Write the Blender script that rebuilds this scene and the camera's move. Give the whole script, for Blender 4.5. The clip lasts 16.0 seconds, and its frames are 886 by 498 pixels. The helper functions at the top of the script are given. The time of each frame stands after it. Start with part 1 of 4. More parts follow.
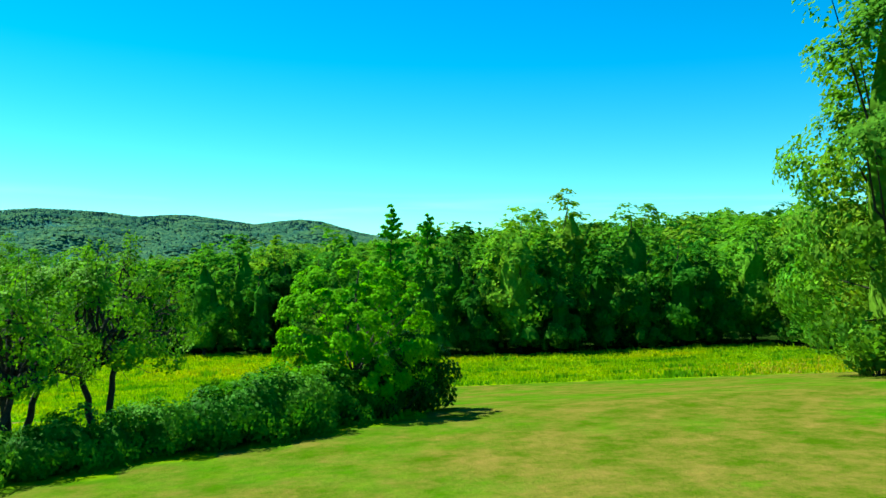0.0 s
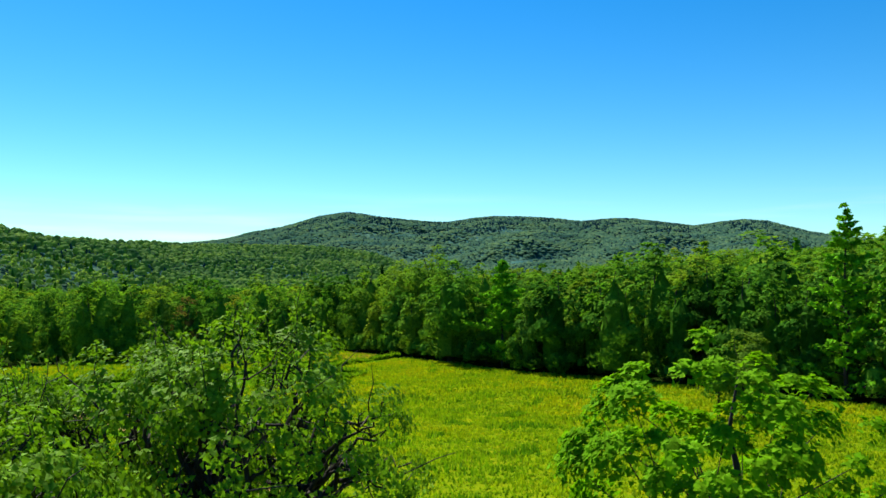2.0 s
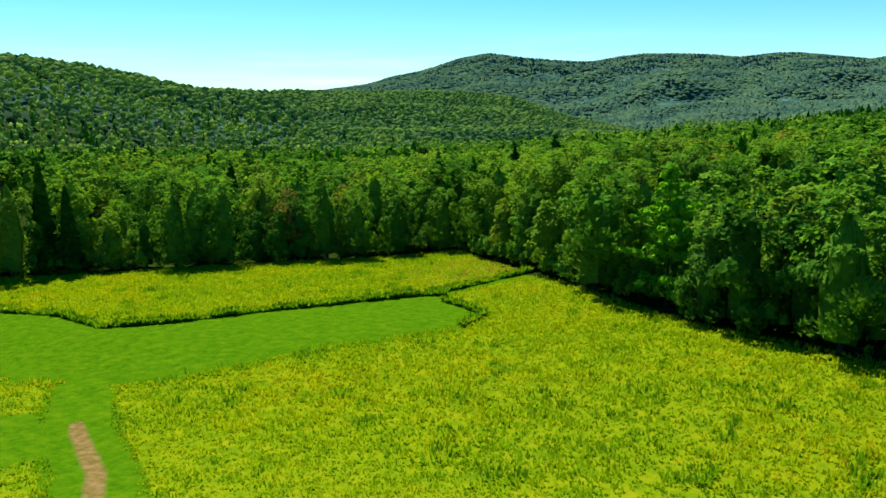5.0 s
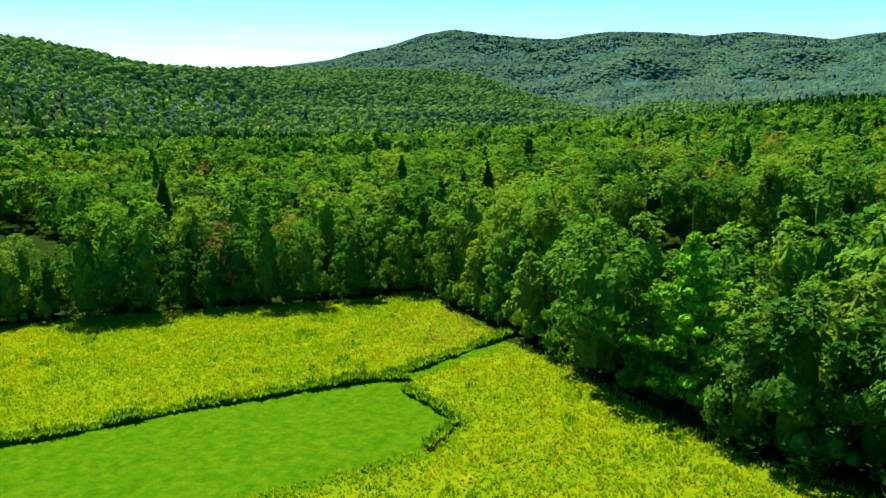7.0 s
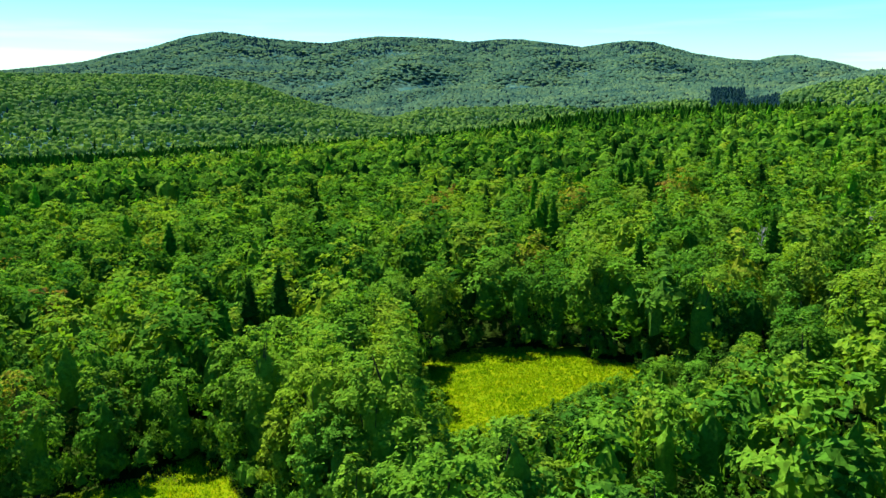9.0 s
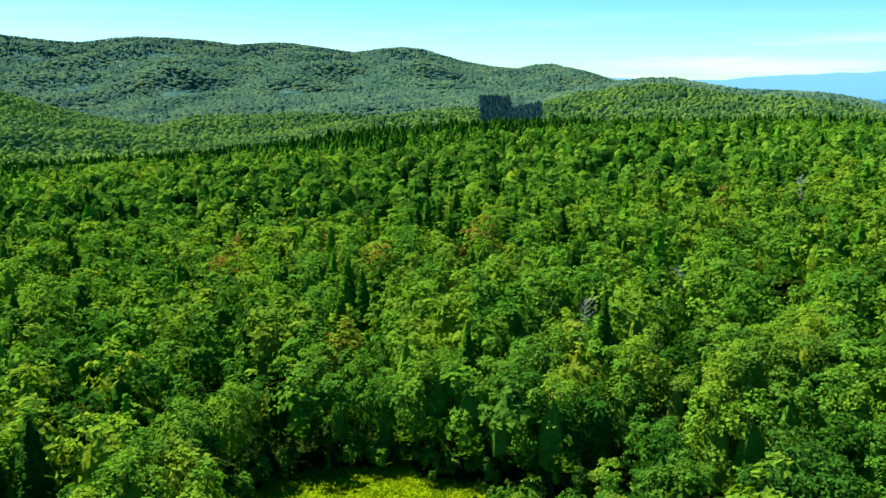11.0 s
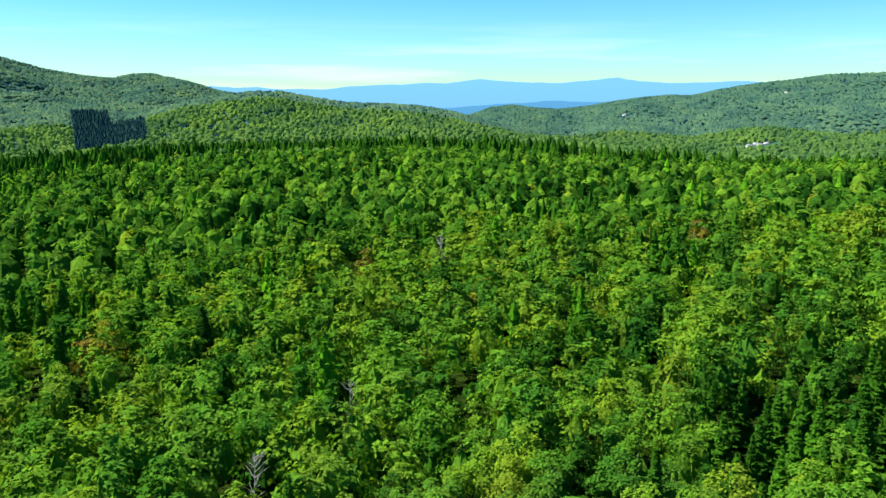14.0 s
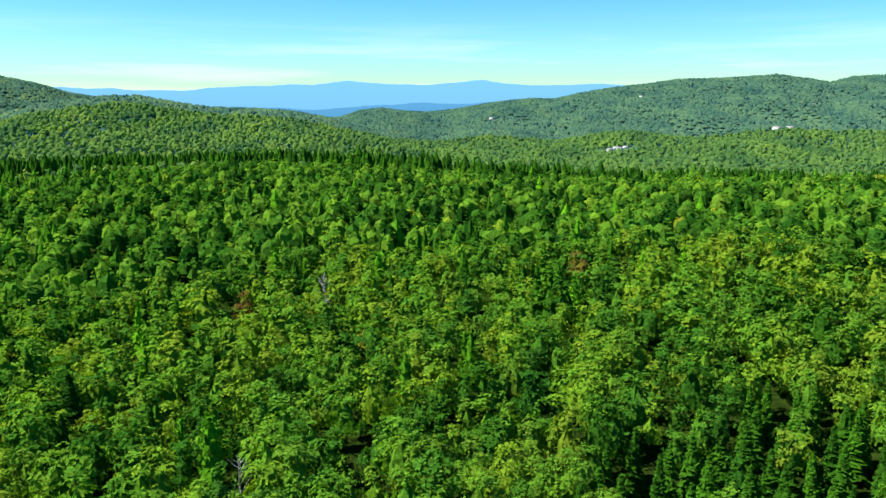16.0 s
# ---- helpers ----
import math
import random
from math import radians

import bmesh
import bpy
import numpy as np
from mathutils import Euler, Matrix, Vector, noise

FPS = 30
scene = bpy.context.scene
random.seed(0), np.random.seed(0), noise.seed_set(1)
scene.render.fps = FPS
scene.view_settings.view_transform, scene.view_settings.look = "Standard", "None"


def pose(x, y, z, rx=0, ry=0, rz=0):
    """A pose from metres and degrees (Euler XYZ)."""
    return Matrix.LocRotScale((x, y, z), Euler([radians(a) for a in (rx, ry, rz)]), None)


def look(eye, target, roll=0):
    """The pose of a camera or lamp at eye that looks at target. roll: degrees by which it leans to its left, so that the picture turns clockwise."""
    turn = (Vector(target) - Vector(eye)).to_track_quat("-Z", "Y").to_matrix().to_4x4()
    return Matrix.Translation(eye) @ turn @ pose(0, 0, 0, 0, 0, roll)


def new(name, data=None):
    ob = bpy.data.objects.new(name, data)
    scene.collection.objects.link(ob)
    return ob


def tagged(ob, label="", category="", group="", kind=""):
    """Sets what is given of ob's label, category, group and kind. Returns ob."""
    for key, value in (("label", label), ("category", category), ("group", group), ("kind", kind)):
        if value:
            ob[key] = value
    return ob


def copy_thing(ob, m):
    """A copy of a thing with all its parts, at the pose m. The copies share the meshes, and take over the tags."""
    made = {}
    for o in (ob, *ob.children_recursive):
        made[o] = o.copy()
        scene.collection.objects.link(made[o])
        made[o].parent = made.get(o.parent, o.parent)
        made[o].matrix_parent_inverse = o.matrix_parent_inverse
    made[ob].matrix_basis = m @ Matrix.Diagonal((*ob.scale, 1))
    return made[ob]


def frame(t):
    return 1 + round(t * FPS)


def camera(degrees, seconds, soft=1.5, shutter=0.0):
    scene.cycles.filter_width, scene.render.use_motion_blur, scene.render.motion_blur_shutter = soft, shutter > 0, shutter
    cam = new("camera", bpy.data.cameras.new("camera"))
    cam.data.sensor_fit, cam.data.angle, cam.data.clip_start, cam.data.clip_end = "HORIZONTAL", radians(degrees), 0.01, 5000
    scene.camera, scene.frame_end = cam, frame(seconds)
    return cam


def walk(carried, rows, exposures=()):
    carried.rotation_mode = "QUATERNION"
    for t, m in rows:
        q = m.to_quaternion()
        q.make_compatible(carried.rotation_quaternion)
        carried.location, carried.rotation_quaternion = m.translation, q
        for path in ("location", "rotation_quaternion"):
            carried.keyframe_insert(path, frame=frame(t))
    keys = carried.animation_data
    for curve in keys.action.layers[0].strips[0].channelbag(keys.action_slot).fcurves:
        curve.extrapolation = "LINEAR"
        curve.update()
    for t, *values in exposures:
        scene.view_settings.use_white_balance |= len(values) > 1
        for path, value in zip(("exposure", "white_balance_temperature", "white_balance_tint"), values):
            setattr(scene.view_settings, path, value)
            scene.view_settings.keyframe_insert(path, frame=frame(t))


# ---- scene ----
cam = camera(57.6, 16.0, soft=1.5)
PATH = [
    (0.0, (18.48, 69.40, 10.49), (20.621, 79.162, 10.779), 0.00),
    (0.5, (19.14, 71.77, 10.58), (19.539, 81.759, 10.874), -0.07),
    (1.0, (19.59, 74.64, 10.65), (18.496, 84.576, 10.976), 0.06),
    (1.5, (19.89, 76.83, 11.04), (17.729, 86.584, 11.378), -0.07),
    (2.0, (20.29, 79.19, 11.61), (17.175, 88.686, 11.908), 0.25),
    (2.5, (19.60, 82.96, 12.38), (15.930, 92.261, 12.701), 0.23),
    (3.0, (18.68, 86.22, 13.31), (14.589, 95.344, 13.524), 0.14),
    (3.5, (17.85, 89.17, 14.17), (13.429, 98.142, 14.027), 0.06),
    (4.0, (16.81, 92.04, 15.06), (12.193, 100.875, 14.347), 0.02),
    (4.2, (16.20, 93.19, 15.45), (11.566, 102.002, 14.487), -0.13),
    (6.3, (10.08, 105.76, 18.64), (5.405, 114.388, 16.705), -0.22),
    (6.5, (9.33, 107.07, 19.14), (4.733, 115.734, 17.214), -0.07),
    (7.0, (7.36, 110.70, 21.03), (3.104, 119.541, 19.107), -0.07),
    (7.5, (5.25, 114.57, 23.19), (1.499, 123.641, 21.266), -0.05),
    (8.0, (3.20, 118.56, 25.29), (0.000, 127.840, 23.373), -0.08),
    (8.5, (1.29, 122.61, 27.43), (-1.224, 132.101, 25.506), -0.18),
    (9.0, (-0.36, 126.67, 29.62), (-2.062, 136.340, 27.706), -0.17),
    (9.2, (-0.93, 128.14, 30.44), (-2.337, 137.855, 28.536), 0.00),
    (11.3, (-5.03, 142.36, 37.88), (-3.575, 152.077, 36.001), 0.19),
    (11.5, (-5.17, 143.73, 38.61), (-3.395, 153.393, 36.729), 0.20),
    (12.0, (-5.02, 147.12, 40.37), (-2.466, 156.606, 38.502), 0.13),
    (12.5, (-4.69, 150.48, 41.95), (-1.380, 159.737, 40.100), 0.12),
    (13.0, (-4.17, 153.75, 43.74), (-0.144, 162.716, 41.896), -0.05),
    (13.5, (-3.44, 156.77, 45.45), (1.258, 165.402, 43.626), -0.06),
    (14.0, (-2.86, 159.20, 47.09), (2.477, 167.459, 45.297), -0.07),
    (14.5, (-2.50, 160.94, 48.72), (3.256, 168.917, 46.934), -0.12),
    (15.0, (-2.31, 162.15, 50.31), (3.729, 169.921, 48.537), -0.12),
    (15.5, (-2.16, 162.92, 51.95), (4.149, 170.475, 50.182), -0.10),
    (16.0, (-2.42, 163.62, 53.85), (4.175, 170.918, 52.061), -0.05),
]
EXPOSURES = ((0.0, 1.40, 6100, -24), (0.5, 1.21, 6050, -12), (1.2, 1.06, 6250, 4), (2.5, 0.87, 6450, 10), (3.5, 0.80, 6500, 10), (4.2, 0.85, 6500, 10),
             (6.3, 1.25, 6500, 8), (9.0, 1.32, 6500, 8), (12.0, 1.22, 6500, 8), (16.0, 1.07, 6450, 8))
walk(cam, [(t, look(eye, target, roll)) for t, eye, target, roll in PATH], EXPOSURES)

# ---- light ----
SUN_BEARING, SUN_HEIGHT = -52.0, 53.0
world = bpy.data.worlds.new("sky")
scene.world = world
world.use_nodes = True
wn, wl = world.node_tree.nodes, world.node_tree.links
sky = wn.new("ShaderNodeTexSky")
sky.sky_type = "NISHITA"
sky.sun_disc = False
sky.sun_elevation = radians(SUN_HEIGHT)
sky.sun_rotation = radians(SUN_BEARING)
sky.air_density, sky.dust_density, sky.ozone_density = 1.0, 0.1, 3.0
sky_colour = wn.new("ShaderNodeHueSaturation")
sky_colour.inputs["Saturation"].default_value = 1.45
wl.new(sky.outputs[0], sky_colour.inputs["Color"])
sky_tone = wn.new("ShaderNodeMix")
sky_tone.data_type, sky_tone.blend_type = "RGBA", "MULTIPLY"
sky_tone.inputs[0].default_value = 1.0
sky_tone.inputs[7].default_value = (0.68, 1.02, 1.06, 1)
wl.new(sky_colour.outputs[0], sky_tone.inputs[6])
where = wn.new("ShaderNodeTexCoord")
stretch = wn.new("ShaderNodeMapping")
stretch.inputs["Scale"].default_value = (2.2, 2.2, 34.0)
wl.new(where.outputs["Generated"], stretch.inputs[0])
wisps = wn.new("ShaderNodeTexNoise")
wisps.inputs["Scale"].default_value, wisps.inputs["Detail"].default_value = 1.6, 5.0
wl.new(stretch.outputs[0], wisps.inputs["Vector"])
thin = wn.new("ShaderNodeMapRange")
thin.inputs[1].default_value, thin.inputs[2].default_value, thin.inputs[4].default_value = 0.5, 0.72, 0.55
wl.new(wisps.outputs["Fac"], thin.inputs[0])
rise = wn.new("ShaderNodeSeparateXYZ")
wl.new(where.outputs["Generated"], rise.inputs[0])
low_sky = wn.new("ShaderNodeMapRange")
low_sky.inputs[1].default_value, low_sky.inputs[2].default_value = 0.10, 0.02
wl.new(rise.outputs[2], low_sky.inputs[0])
amount = wn.new("ShaderNodeMath")
amount.operation = "MULTIPLY"
wl.new(thin.outputs[0], amount.inputs[0])
wl.new(low_sky.outputs[0], amount.inputs[1])
cloudy = wn.new("ShaderNodeMix")
cloudy.data_type = "RGBA"
cloudy.inputs[7].default_value = (8.2, 8.3, 7.6, 1)
wl.new(amount.outputs[0], cloudy.inputs[0])
wl.new(sky_tone.outputs[2], cloudy.inputs[6])
wl.new(cloudy.outputs[2], wn["Background"].inputs[0])
wn["Background"].inputs["Strength"].default_value = 0.075
sun = new("sun", bpy.data.lights.new("sun", "SUN"))
sun.data.energy, sun.data.angle, sun.data.color = 5.0, radians(0.5), (1.0, 0.96, 0.86)
sb, se = radians(SUN_BEARING), radians(SUN_HEIGHT)
to_sun = Vector((math.sin(sb) * math.cos(se), math.cos(sb) * math.cos(se), math.sin(se)))
sun.matrix_world = look(Vector((0, 0, 200)) + to_sun, (0, 0, 200))


# ---- materials ----
def material(name, rough=0.7):
    m = bpy.data.materials.new(name)
    m.use_nodes = True
    bsdf = m.node_tree.nodes["Principled BSDF"]
    bsdf.inputs["Roughness"].default_value = rough
    bsdf.inputs["Specular IOR Level"].default_value = 0.3
    return m, m.node_tree.nodes, m.node_tree.links, bsdf


def ramp(nodes, *stops):
    r = nodes.new("ShaderNodeValToRGB")
    el = r.color_ramp.elements
    while len(el) < len(stops):
        el.new(0.5)
    for e, (pos, col) in zip(el, stops):
        e.position, e.color = pos, (*col, 1)
    return r


def noise_tex(nodes, links, scale, detail=3.0, rough=0.55):
    geo = nodes.new("ShaderNodeNewGeometry")
    n = nodes.new("ShaderNodeTexNoise")
    n.inputs["Scale"].default_value = scale
    n.inputs["Detail"].default_value = detail
    n.inputs["Roughness"].default_value = rough
    links.new(geo.outputs["Position"], n.inputs["Vector"])
    return n.outputs["Fac"]


def mix_colour(nodes, links, fac, a, b, blend="MIX"):
    n = nodes.new("ShaderNodeMix")
    n.data_type, n.blend_type = "RGBA", blend
    for sock, val in ((n.inputs[0], fac), (n.inputs[6], a), (n.inputs[7], b)):
        if isinstance(val, (int, float)):
            sock.default_value = val
        elif isinstance(val, tuple):
            sock.default_value = (*val, 1)
        else:
            links.new(val, sock)
    return n.outputs[2]


def foliage(name, stops, through_leaf=0.3, rough=0.5, spec=0.35, facet=0.0, olive=0.0):
    """Leaves: the colour runs along a ramp by the plant's tint and varies from leaf clump to leaf clump."""
    m, n, l, bsdf = material(name, rough)
    bsdf.inputs["Specular IOR Level"].default_value = spec
    tint = n.new("ShaderNodeAttribute")
    tint.attribute_name = "tint"
    info = n.new("ShaderNodeObjectInfo")
    geo = n.new("ShaderNodeNewGeometry")
    add = n.new("ShaderNodeMath")
    add.operation = "MULTIPLY_ADD"
    l.new(geo.outputs["Random Per Island"], add.inputs[0])
    add.inputs[1].default_value = 0.12
    l.new(tint.outputs["Fac"], add.inputs[2])
    add2 = n.new("ShaderNodeMath")
    add2.operation = "MULTIPLY_ADD"
    l.new(info.outputs["Random"], add2.inputs[0])
    add2.inputs[1].default_value = 0.20
    l.new(add.outputs[0], add2.inputs[2])
    sub = n.new("ShaderNodeMath")
    sub.operation = "SUBTRACT"
    l.new(add2.outputs[0], sub.inputs[0])
    sub.inputs[1].default_value = 0.15
    r = ramp(n, *stops)
    l.new(sub.outputs[0], r.inputs[0])
    colour = r.outputs[0]
    if olive:
        # some trees run to a dull olive, others to a cool dark green
        for size, tone, seed in ((0.17, (0.85, 0.66, 1.0), 0.0), (0.13, (0.50, 0.76, 1.1), 37.0)):
            shift = n.new("ShaderNodeVectorMath")
            shift.inputs[1].default_value = (seed, seed, 0)
            l.new(geo.outputs["Position"], shift.inputs[0])
            flat = n.new("ShaderNodeVectorMath")
            flat.operation = "MULTIPLY"
            flat.inputs[1].default_value = (1, 1, 0.3)
            l.new(shift.outputs[0], flat.inputs[0])
            spot = n.new("ShaderNodeTexNoise")
            spot.inputs["Scale"].default_value, spot.inputs["Detail"].default_value = size, 1.0
            l.new(flat.outputs[0], spot.inputs["Vector"])
            much = n.new("ShaderNodeMapRange")
            much.inputs[1].default_value, much.inputs[2].default_value, much.inputs[4].default_value = 0.50, 0.62, olive
            l.new(spot.outputs["Fac"], much.inputs[0])
            changed = mix_colour(n, l, 1.0, colour, tone, "MULTIPLY")
            colour = mix_colour(n, l, much.outputs[0], colour, changed)
    if facet:
        # single leaves of a clump, each with its own tilt and tone
        vor = n.new("ShaderNodeTexVoronoi")
        vor.inputs["Scale"].default_value = facet
        l.new(geo.outputs["Position"], vor.inputs["Vector"])
        centred = n.new("ShaderNodeVectorMath")
        centred.operation = "SUBTRACT"
        centred.inputs[1].default_value = (0.5, 0.5, 0.42)
        l.new(vor.outputs["Color"], centred.inputs[0])
        tilt = n.new("ShaderNodeVectorMath")
        tilt.operation = "MULTIPLY_ADD"
        tilt.inputs[1].default_value = (0.35, 0.35, 0.35)
        l.new(centred.outputs[0], tilt.inputs[0])
        l.new(geo.outputs["Normal"], tilt.inputs[2])
        unit = n.new("ShaderNodeVectorMath")
        unit.operation = "NORMALIZE"
        l.new(tilt.outputs[0], unit.inputs[0])
        l.new(unit.outputs[0], bsdf.inputs["Normal"])
        tone = n.new("ShaderNodeMapRange")
        tone.inputs[3].default_value, tone.inputs[4].default_value = 0.7, 1.3
        l.new(vor.outputs["Color"], tone.inputs[0])
        toned = n.new("ShaderNodeVectorMath")
        toned.operation = "SCALE"
        l.new(colour, toned.inputs[0])
        l.new(tone.outputs[0], toned.inputs["Scale"])
        colour = toned.outputs[0]
    l.new(colour, bsdf.inputs["Base Color"])
    tr = n.new("ShaderNodeBsdfTranslucent")
    bright = mix_colour(n, l, 1.0, colour, (1.2, 1.25, 0.5), "MULTIPLY")
    l.new(bright, tr.inputs["Color"])
    mixer = n.new("ShaderNodeMixShader")
    mixer.inputs[0].default_value = through_leaf
    l.new(bsdf.outputs[0], mixer.inputs[1])
    l.new(tr.outputs[0], mixer.inputs[2])
    l.new(mixer.outputs[0], n["Material Output"].inputs["Surface"])
    return m


LEAVES = ((0.0, (0.0106, 0.0526, 0.0047)), (0.25, (0.0526, 0.1571, 0.0131)), (0.5, (0.1232, 0.2637, 0.0190)),
          (0.78, (0.2070, 0.2937, 0.0170)), (0.90, (0.2015, 0.1618, 0.0209)), (1.0, (0.1510, 0.0839, 0.0284)))
LEAF = foliage("broad_leaves", tuple((p, (1.1 * r, 1.04 * g, 1.0 * b)) for p, (r, g, b) in LEAVES), 0.36, 1.0, 0.0, facet=3.2, olive=0.5)
NEAR_LEAF = foliage("near_broad_leaves", LEAVES, 0.36, 0.7, 0.0, facet=4.5, olive=0.5)
NEEDLE = foliage("needles", ((0.0, (0.0175, 0.0607, 0.0059)), (0.3, (0.0428, 0.1335, 0.0078)), (0.7, (0.1071, 0.3035, 0.0100)), (1.0, (0.2139, 0.4856, 0.0120))),
                 0.2, 1.0, 0.0, facet=3.0)
APPLE = foliage("apple_leaves", ((0.0, (0.0490, 0.1080, 0.0049)), (0.5, (0.1442, 0.2814, 0.0108)), (1.0, (0.2575, 0.4189, 0.0198))), 0.35, 0.6, 0.05, facet=14.0)
SHRUB = foliage("shrub_leaves", ((0.0, (0.0113, 0.0498, 0.0032)), (0.5, (0.0540, 0.1580, 0.0067)), (1.0, (0.1335, 0.2692, 0.0166))), 0.32, 0.6, spec=0.04, facet=10.0)
BRIGHT = foliage("ash_leaves", ((0.0, (0.0575, 0.1711, 0.0032)), (0.5, (0.1355, 0.3124, 0.0042)), (1.0, (0.2305, 0.3942, 0.0052))), 0.42, 0.7, spec=0.02, facet=12.0)
# hillside trees: bluish haze of distance is put into these leaf colours
HAZY_HILL_LEAF = foliage("hazy_hillside_leaves", ((0.0, (0.0540, 0.1358, 0.0485)), (0.3, (0.1214, 0.2307, 0.0535)), (0.6, (0.2023, 0.3167, 0.0535)), (1.0, (0.3057, 0.3801, 0.0535))), 0.45, 0.9, spec=0.03)
HAZY_FAR_LEAF = foliage("hazy_far_leaves", ((0.0, (0.0403, 0.1074, 0.0870)), (0.3, (0.0850, 0.1734, 0.1023)), (0.6, (0.1388, 0.2312, 0.1023)), (1.0, (0.2147, 0.2807, 0.0982))), 0.35, 1.0, spec=0.0)
HAZY_HILL_NEEDLE = foliage("hazy_hillside_needles", ((0.0, (0.0093, 0.0370, 0.0549)), (0.5, (0.0277, 0.0832, 0.0583)), (1.0, (0.0648, 0.1480, 0.0646))), 0.1, 0.9, spec=0.03)
HERB = foliage("meadow_herbs", ((0.0, (0.0734, 0.1836, 0.0044)), (0.35, (0.1836, 0.2938, 0.0044)), (0.65, (0.2938, 0.3378, 0.0037)), (0.82, (0.400, 0.350, 0.004)), (1.0, (0.330, 0.230, 0.060))), 0.45, 0.8, 0.05)


def bark(name, dark, pale):
    m, n, l, bsdf = material(name, 0.9)
    r = ramp(n, (0.3, dark), (0.75, pale))
    l.new(noise_tex(n, l, 9.0, 5.0, 0.7), r.inputs[0])
    l.new(r.outputs[0], bsdf.inputs["Base Color"])
    bump = n.new("ShaderNodeBump")
    bump.inputs["Strength"].default_value = 0.7
    l.new(noise_tex(n, l, 26.0, 4.0), bump.inputs["Height"])
    l.new(bump.outputs[0], bsdf.inputs["Normal"])
    return m


BARK = bark("bark", (0.016, 0.012, 0.009), (0.060, 0.047, 0.036))
PALE_BARK = bark("birch_bark", (0.20, 0.18, 0.15), (0.62, 0.60, 0.55))
DEAD_BARK = bark("weathered_wood", (0.22, 0.20, 0.18), (0.50, 0.47, 0.43))


def ground_material():
    """Mown grass, meadow floor, bare track, forest floor and far woods blued by painted haze, by the sheet's own zones.
    """
    m, n, l, bsdf = material("ground", 0.95)
    bsdf.inputs["Specular IOR Level"].default_value = 0.0

    def zone(name):
        a = n.new("ShaderNodeAttribute")
        a.attribute_name = name
        return a.outputs["Fac"]

    def soft(fac, lo=0.35, hi=0.65, scale=1.6, amount=0.35):
        mr = n.new("ShaderNodeMath")
        mr.operation = "MULTIPLY_ADD"
        l.new(noise_tex(n, l, scale, 3.0), mr.inputs[0])
        mr.inputs[1].default_value = amount
        l.new(fac, mr.inputs[2])
        mp = n.new("ShaderNodeMapRange")
        mp.inputs[1].default_value, mp.inputs[2].default_value = lo + amount * 0.5, hi + amount * 0.5
        l.new(mr.outputs[0], mp.inputs[0])
        return mp.outputs[0]

    grass = ramp(n, (0.32, (0.0223, 0.0806, 0.0012)), (0.5, (0.0471, 0.1209, 0.0019)), (0.68, (0.0899, 0.1550, 0.0031)))
    l.new(noise_tex(n, l, 1.3, 10.0, 0.8), grass.inputs[0])
    dry = ramp(n, (0.38, (0.0496, 0.0806, 0.0025)), (0.66, (0.1612, 0.1147, 0.0236)))
    l.new(noise_tex(n, l, 1.1, 8.0, 0.75), dry.inputs[0])
    lawn = ramp(n, (0.36, (0, 0, 0)), (0.58, (1, 1, 1)))
    l.new(noise_tex(n, l, 0.24, 8.0, 0.7), lawn.inputs[0])
    both = n.new("ShaderNodeMath")
    both.operation = "MULTIPLY"
    l.new(lawn.outputs[0], both.inputs[0])
    l.new(zone("dry"), both.inputs[1])
    mown = mix_colour(n, l, both.outputs[0], grass.outputs[0], dry.outputs[0])
    meadow = ramp(n, (0.3, (0.0620, 0.1240, 0.0025)), (0.5, (0.1240, 0.1798, 0.0025)), (0.72, (0.1984, 0.2046, 0.0037)))
    l.new(noise_tex(n, l, 0.8, 6.0, 0.7), meadow.inputs[0])
    col = mix_colour(n, l, soft(zone("mown")), meadow.outputs[0], mown)
    dirt = ramp(n, (0.3, (0.0930, 0.0744, 0.0124)), (0.7, (0.2108, 0.1364, 0.0527)))
    l.new(noise_tex(n, l, 2.5, 5.0), dirt.inputs[0])
    col = mix_colour(n, l, soft(zone("bare"), 0.45, 0.75), col, dirt.outputs[0])
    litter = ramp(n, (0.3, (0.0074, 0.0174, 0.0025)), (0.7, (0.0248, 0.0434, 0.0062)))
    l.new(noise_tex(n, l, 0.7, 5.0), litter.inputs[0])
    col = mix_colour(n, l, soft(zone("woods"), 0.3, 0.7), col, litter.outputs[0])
    # far wooded slopes, with the haze of distance painted in as blue
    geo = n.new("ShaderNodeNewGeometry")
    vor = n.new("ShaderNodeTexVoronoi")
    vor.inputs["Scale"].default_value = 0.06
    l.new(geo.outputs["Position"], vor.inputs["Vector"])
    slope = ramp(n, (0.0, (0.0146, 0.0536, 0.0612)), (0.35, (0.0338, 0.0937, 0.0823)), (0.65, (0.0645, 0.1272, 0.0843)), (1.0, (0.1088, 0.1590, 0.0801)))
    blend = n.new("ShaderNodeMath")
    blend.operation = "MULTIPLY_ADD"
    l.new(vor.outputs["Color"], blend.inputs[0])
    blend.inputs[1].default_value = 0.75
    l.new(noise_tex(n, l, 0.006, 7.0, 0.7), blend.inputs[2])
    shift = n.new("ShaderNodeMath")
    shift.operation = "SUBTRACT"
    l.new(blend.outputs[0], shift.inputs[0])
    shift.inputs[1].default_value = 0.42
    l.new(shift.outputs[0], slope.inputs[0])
    # high conifers, their blue deepened for haze
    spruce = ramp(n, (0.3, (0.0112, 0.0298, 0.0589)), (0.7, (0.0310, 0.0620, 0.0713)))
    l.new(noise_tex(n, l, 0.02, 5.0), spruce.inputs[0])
    hazy_far_col = mix_colour(n, l, soft(zone("spruce"), 0.3, 0.7, 0.01, 0.6), slope.outputs[0], spruce.outputs[0])
